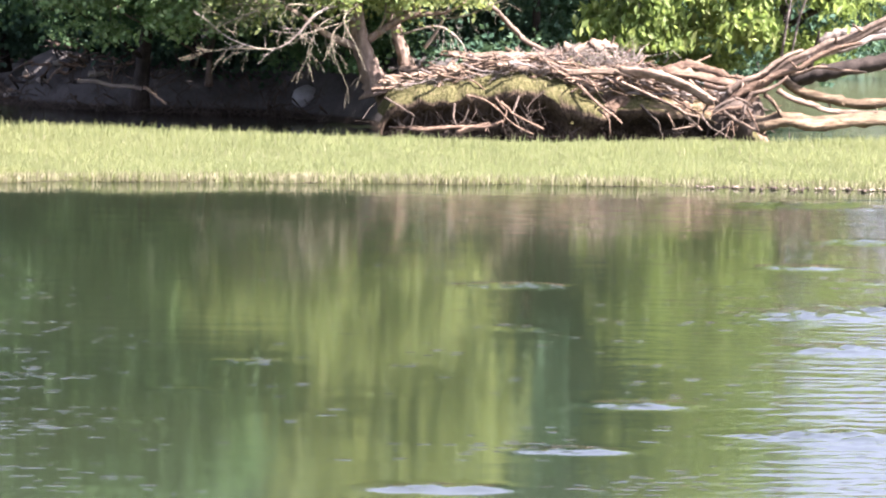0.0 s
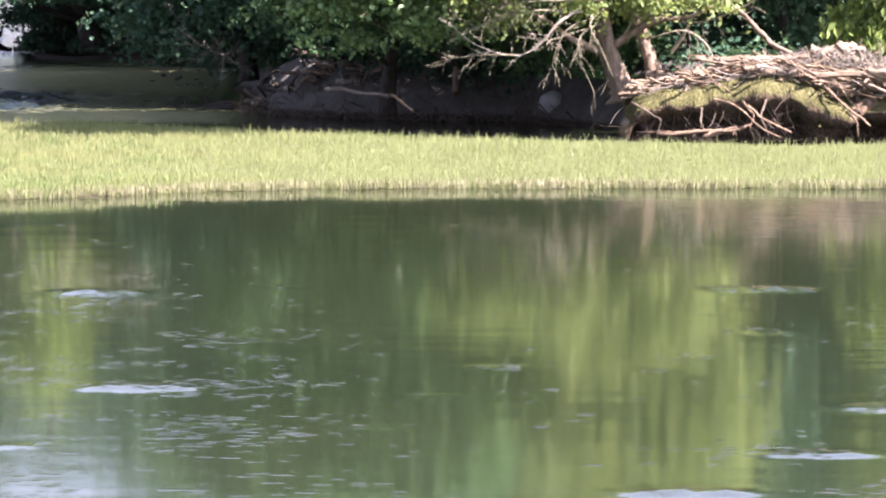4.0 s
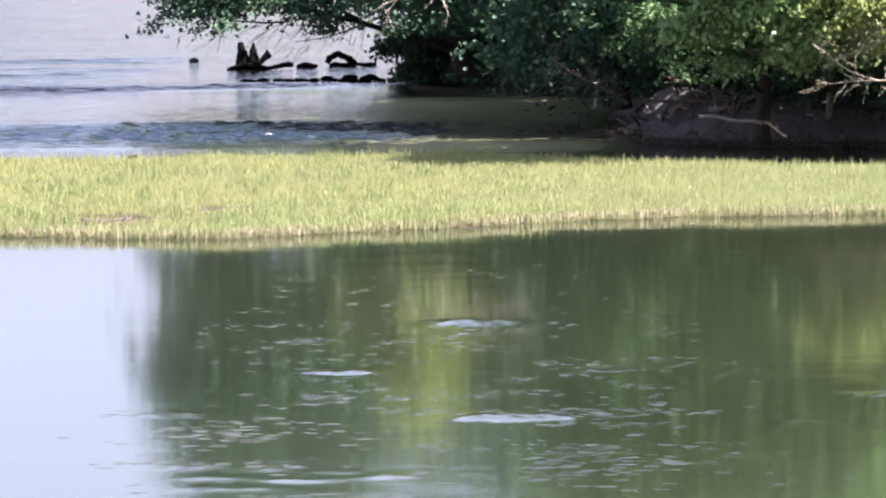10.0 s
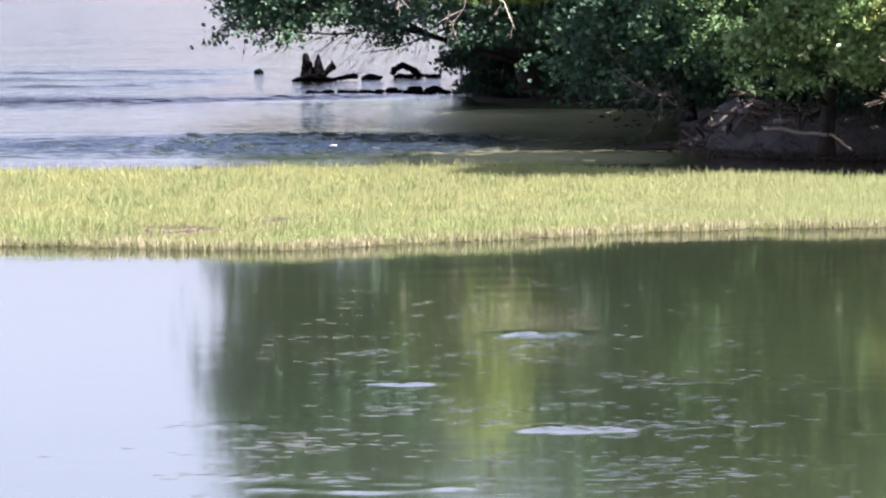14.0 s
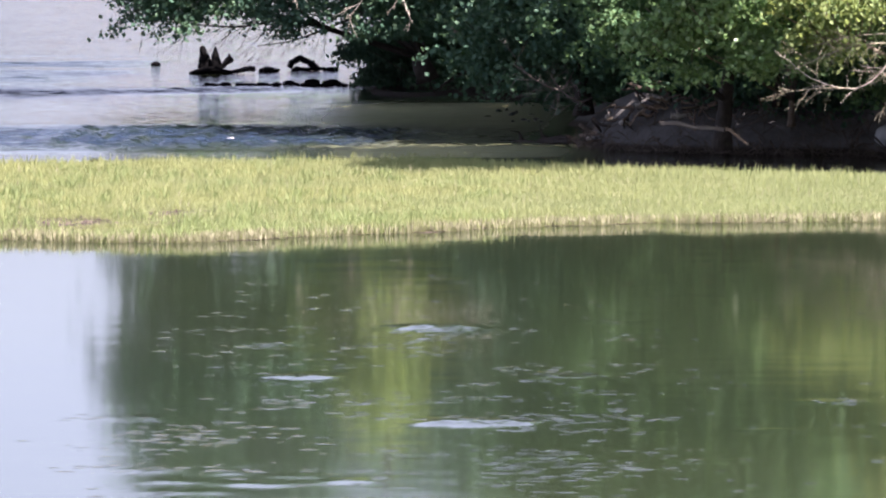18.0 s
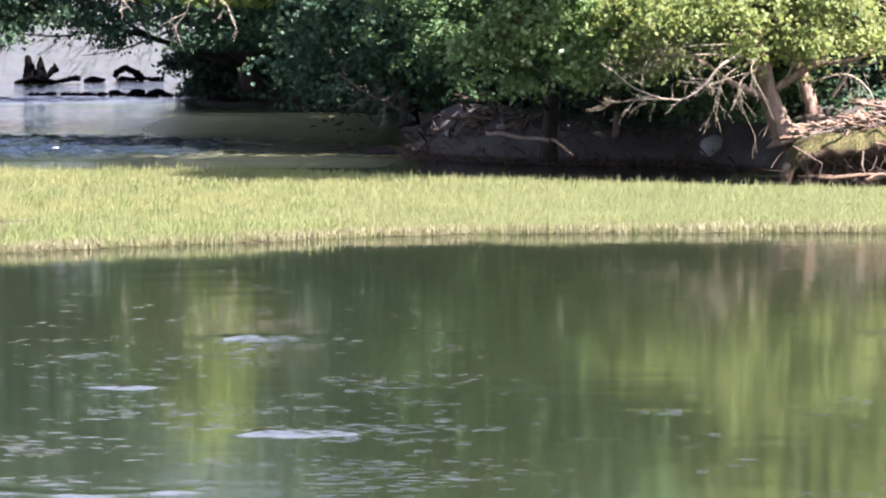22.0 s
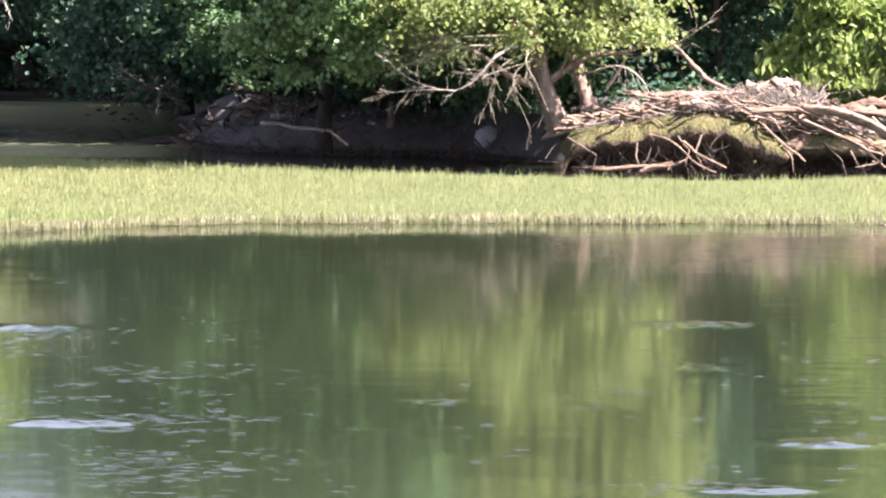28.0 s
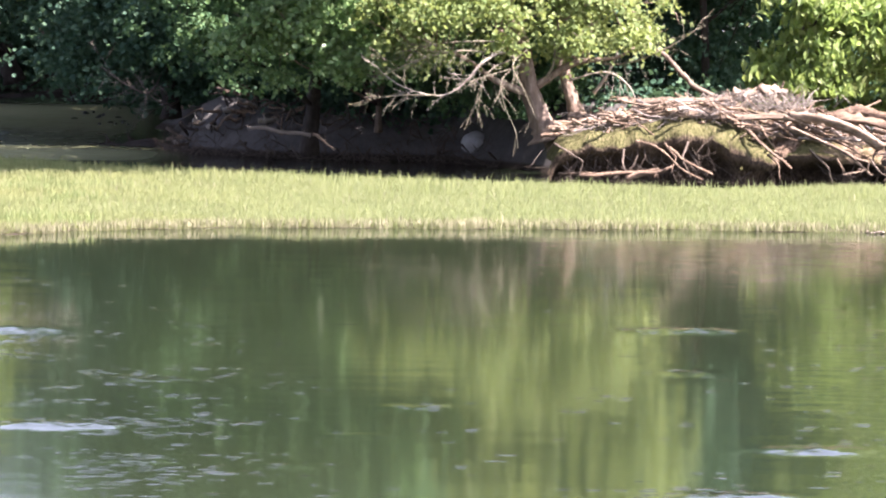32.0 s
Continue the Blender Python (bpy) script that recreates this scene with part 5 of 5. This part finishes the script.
ROOTS = (
    ((8.45, 152.7, 1.25), (8.9, 152.4, 1.0), (9.3, 152.1, 0.75), (9.2, 152.0, 0.3)), ((8.6, 152.5, 0.35), (9.3, 152.0, 0.42), (10.2, 151.9, 0.40)), ((10.55, 152.5, 1.1), (10.5, 152.2, 0.7), (10.65, 152.1, 0.25)),
    ((11.8, 152.5, 1.3), (12.1, 152.1, 0.9), (11.95, 151.9, 0.4)), ((12.5, 152.5, 1.35), (12.3, 152.0, 0.85), (12.55, 151.9, 0.3)), ((14.9, 152.4, 1.0), (15.2, 152, 0.7), (15.25, 151.9, 0.25)),
    ((16.2, 152.4, 1.15), (16.7, 152, 0.65), (16.85, 151.9, 0.2)), ((17.0, 152.3, 0.9), (17.2, 152, 0.5), (17.5, 151.9, 0.2)), ((18.0, 152.3, 0.9), (18.3, 152, 0.5), (18.9, 151.9, 0.2)),
)
for k, pts in enumerate(ROOTS):
    wood("root", pts, 0.034, 0.012, (ROOT, DRIFT_BROWN)[k % 2], "bare twisted root hanging from the undercut bank", "root", 2, 12, "bank roots", 300 + k)

# things in the shaded inlet
wood("drift_log", ((-0.85, 158, 1.36), (0.2, 158, 1.24), (1.15, 158, 1.15)), 0.07, 0.06, DRIFT_GREY, "pale broken log propped in the shade", group="inlet logs")
wood("drift_log", ((1.2, 157.9, 1.18), (1.4, 157.9, 1.10), (1.9, 157.8, 0.70)), 0.05, 0.04, DRIFT, "pale broken log end hanging in the shade", group="inlet logs")


pieces = []
for k in range(520):
    x = rng.uniform(-3.8, 7.2)
    y = float(np.interp(x, (-4.3, -3.0, 0.6, 5.2, 7.6), (170.5, 167.6, 165, 164, 160.5))) + rng.uniform(-0.3, 2.6)
    c = np.array([x, y, max(0.02, float(ground_height(np.array([x]), np.array([y]))[0])) + rng.uniform(0, 0.16)])
    d = np.array([rng.normal(0, 0.6), rng.normal(-0.3, 0.4), rng.normal(-0.25, 0.4)])
    d *= rng.uniform(0.2, 0.6) / np.linalg.norm(d)
    pieces.append(tube([c - d, c + rng.normal(size=3) * 0.06, c + d], 0.008 + 0.03 * rng.uniform() ** 3, 0.006, rng, 6, 5, 0.1))
v, q = joined(pieces)
tagged(new("brushwood", fast_mesh("brushwood", v, q, ROOT)), "brown roots and brush over the shaded inlet bank", "brushwood", kind="stuff")
for k in range(64):
    x = rng.uniform(-4.3, 1.6)
    y = float(np.interp(x, (-4.3, -3.0, 0.6, 5.2), (170.5, 167.6, 165, 164))) + rng.uniform(1.5, 3.2)
    z = float(ground_height(np.array([x]), np.array([y]))[0]) + rng.uniform(0.02, 0.45)
    d = np.array([rng.normal(0, 1), rng.normal(0, 0.4), rng.normal(0, 0.45)])
    d *= rng.uniform(0.15, 0.55) / np.linalg.norm(d)
    c = np.array([x, y, z])
    wood("drift_stick", (c - d, c + rng.normal(size=3) * 0.05, c + d), rng.uniform(0.02, 0.075), rng.uniform(0.012, 0.03), (BARK, ROOT, BARK_DARK, DRIFT_BROWN)[k % 4], "broken driftwood piece on the shaded inlet bank", "stick", 2, 7, "inlet driftwood", 500 + k)


for k in range(8):
    x = rng.uniform(-3.4, 0.6)
    y = float(np.interp(x, (-4.3, -3.0, 0.6, 5.2), (170.5, 167.6, 165, 164))) + rng.uniform(1.8, 2.6)
    z = float(ground_height(np.array([x]), np.array([y]))[0]) + 0.07
    c, a = np.array([x, y, z]), rng.uniform(-0.5, 0.5)
    d = np.array([math.cos(a), 0.2, math.sin(a)]) * rng.uniform(0.12, 0.3)
    wood("drift_stick", (c - d, c + np.array([0, 0, 0.05]), c + d), rng.uniform(0.07, 0.12), rng.uniform(0.04, 0.08), DEAD_TWIG, "bleached broken log chunk on the shaded inlet bank", "driftwood", 1, 6, "inlet driftwood", 700 + k)


def rock(centre, size, mat, label, seed, category="rock", group="river rocks", rough=0.28):
    bm = bmesh.new()
    bmesh.ops.create_icosphere(bm, subdivisions=3, radius=1)
    for v in bm.verts:
        p = v.co
        k = 1 + rough * noise.noise(p * 1.3 + Vector((seed * 3.1, seed, 0))) + 0.10 * noise.noise(p * 3.7 + Vector((seed, 0, seed * 2)))
        v.co = Vector((p.x * size[0], p.y * size[1], p.z * size[2])) * k
    me = bpy.data.meshes.new("rock")
    bm.to_mesh(me)
    bm.free()
    me.shade_smooth()
    me.materials.append(mat)
    ob = new("rock", me)
    ob.location = centre
    return tagged(ob, label, category, group)


rock((6.50, 163.7, 0.66), (0.45, 0.44, 0.40), STONE_GREY, "large pale boulder in the shade of the bank", 2, rough=0.06)
for k, (x, y, sx, sz) in enumerate(((-25.75, 245, 0.22, 0.16), (-19.55, 236, 0.50, 0.20), (-16.6, 224, 0.35, 0.13), (-15.6, 222, 0.45, 0.18), (-17.6, 223.6, 0.28, 0.10))):
    rock((x, y, sz * 0.3), (sx, 0.4, sz), STONE_BLACK, "wet rock standing in the shallow river, coloured as a silhouette", 10 + k)
for k in range(34):
    s = k / 33
    rock((-21.0 + 6.8 * s + rng.normal(0, 0.1), 221.6 - 2.0 * s + rng.normal(0, 0.35), 0.02 + 0.05 * s), (rng.uniform(0.12, 0.28), 0.25, rng.uniform(0.04, 0.09) + 0.03 * s), STONE_BLACK, "dark cobble in the gravel bar across the channel", 30 + k, "rock", "gravel bar stones")
for k in range(110):
    x = 15.4 + 8 * rng.uniform() ** 0.8
    y = float(np.interp(x, SHORE_X, SHORE_Y)) + rng.normal(0.1, 0.5)
    rock((x, y, 0.04), (0.03 + 0.07 * rng.uniform() ** 2, 0.06, rng.uniform(0.02, 0.045)), (STONE_PALE, STONE_BROWN, STONE_PALE, STONE_BROWN, STONE_BROWN, STONE_PALE, STONE_BROWN)[k % 7], "small river stone at the edge of the grassy bar", 80 + k, "rock", "shore stones")
rock((19.15, 152.9, 0.75), (0.75, 0.45, 0.80), STONE_BROWN, "earthy root plate of the fallen trunk", 77, "root plate", rough=0.6)
for k in range(26):
    a, L = rng.uniform(-2.9, 0.4), rng.uniform(0.5, 1.0)
    c = np.array([19.15 + rng.normal(0, 0.3), 152.45, 0.95 + rng.normal(0, 0.25)])
    d = np.array([math.cos(a) * L, rng.uniform(-0.35, 0.0), math.sin(a) * L * 0.9])
    wood("root", (c, c + d * 0.5 + rng.normal(size=3) * 0.08, np.maximum(c + d, (-99, 0, 0.08))), rng.uniform(0.025, 0.055), 0.01, (ROOT, DRIFT_BROWN, ROOT)[k % 3], "bare twisted root of the fallen trunk's root plate", "root", 1, 8, "root plate roots", 800 + k)
rock((-18.9, 161.2, -0.02), (0.26, 0.2, 0.13), STONE_BLACK, "dark rock standing in the shallow channel", 120)
for k in range(24):
    x, y = (-16.1 + rng.normal(0, 0.6), 131.2 + rng.normal(0, 0.6)) if k < 16 else (-13.5 + rng.normal(0, 0.45), 134.4 + rng.normal(0, 0.5))
    rock((x, y, 0.08), (rng.uniform(0.05, 0.15), 0.12, rng.uniform(0.03, 0.07)), STONE_BROWN, "flat stone on a bare muddy patch of the bar", 130 + k, "rock", "bar stones")
rock((-8.47, 184.3, 3.45), (0.17, 0.10, 0.19), STONE_PALE, "pale scrap caught in the branches", 160, "scrap", rough=0.5)
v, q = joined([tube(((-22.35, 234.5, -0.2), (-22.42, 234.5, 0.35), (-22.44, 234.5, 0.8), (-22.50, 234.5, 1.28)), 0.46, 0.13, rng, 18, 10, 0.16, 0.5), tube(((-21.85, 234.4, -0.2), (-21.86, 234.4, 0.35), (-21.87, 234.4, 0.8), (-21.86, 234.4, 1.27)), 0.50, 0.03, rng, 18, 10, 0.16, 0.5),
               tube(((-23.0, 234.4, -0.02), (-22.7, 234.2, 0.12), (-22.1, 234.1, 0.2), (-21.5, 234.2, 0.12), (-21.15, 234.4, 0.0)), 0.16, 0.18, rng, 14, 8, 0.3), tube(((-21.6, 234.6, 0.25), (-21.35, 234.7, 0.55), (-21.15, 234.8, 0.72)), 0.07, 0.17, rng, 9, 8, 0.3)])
tagged(new("tree_stump", fast_mesh("tree_stump", v, q, STONE_BLACK, True)), "jagged wet stump standing in the river, coloured as a silhouette", "stump")
wood("drift_log", ((-21.3, 234.6, 0.06), (-20.7, 234.6, 0.14), (-20.05, 234.6, 0.2)), 0.07, 0.14, STONE_BLACK, "waterlogged log trailing from the stump, coloured as a silhouette", "driftwood", 1, group="river snags")
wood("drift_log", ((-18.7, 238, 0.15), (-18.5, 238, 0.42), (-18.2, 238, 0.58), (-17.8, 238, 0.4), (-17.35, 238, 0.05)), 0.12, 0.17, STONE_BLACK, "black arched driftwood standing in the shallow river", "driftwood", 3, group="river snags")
wood("drift_log", ((-18.6, 238, 0.0), (-18.2, 237.9, 0.1), (-17.6, 237.9, 0.12), (-16.4, 237.8, 0.1)), 0.10, 0.08, STONE_BLACK, "waterlogged log lying in the shallow river, coloured as a silhouette", "driftwood", 2, group="river snags")
for pts, ra, rb, n in ((((-6.4, 173.6, 0.0), (-5.6, 173, 0.03), (-4.9, 172.4, 0.04), (-4.0, 171.4, 0.1)), 0.05, 0.09, 2), (((-5.62, 173.2, 0.0), (-5.66, 173.1, 0.15), (-5.74, 173.1, 0.37)), 0.09, 0.015, 1),
                       (((-4.75, 173, 0.0), (-4.92, 172.9, 0.2), (-5.02, 172.9, 0.56)), 0.11, 0.02, 1), (((-5.0, 172.9, 0.06), (-4.6, 172.5, 0.12), (-4.0, 171.6, 0.2)), 0.09, 0.10, 2)):
    wood("drift_log", pts, ra, rb, BARK_DARK, "dark broken branch standing in the water by the bank", "driftwood", n, group="water snags")
for k in range(14):
    y = rng.uniform(186, 197)
    rock((float(np.interp(y, (178, 196), (-4.5, -6.0))) - abs(rng.normal(0, 0.9)), y, 0.01), (rng.uniform(0.05, 0.14), 0.12, rng.uniform(0.04, 0.09)), STONE_DARK, "small dark stone in the shallows beside the inlet", 400 + k, "rock", "inlet stones")
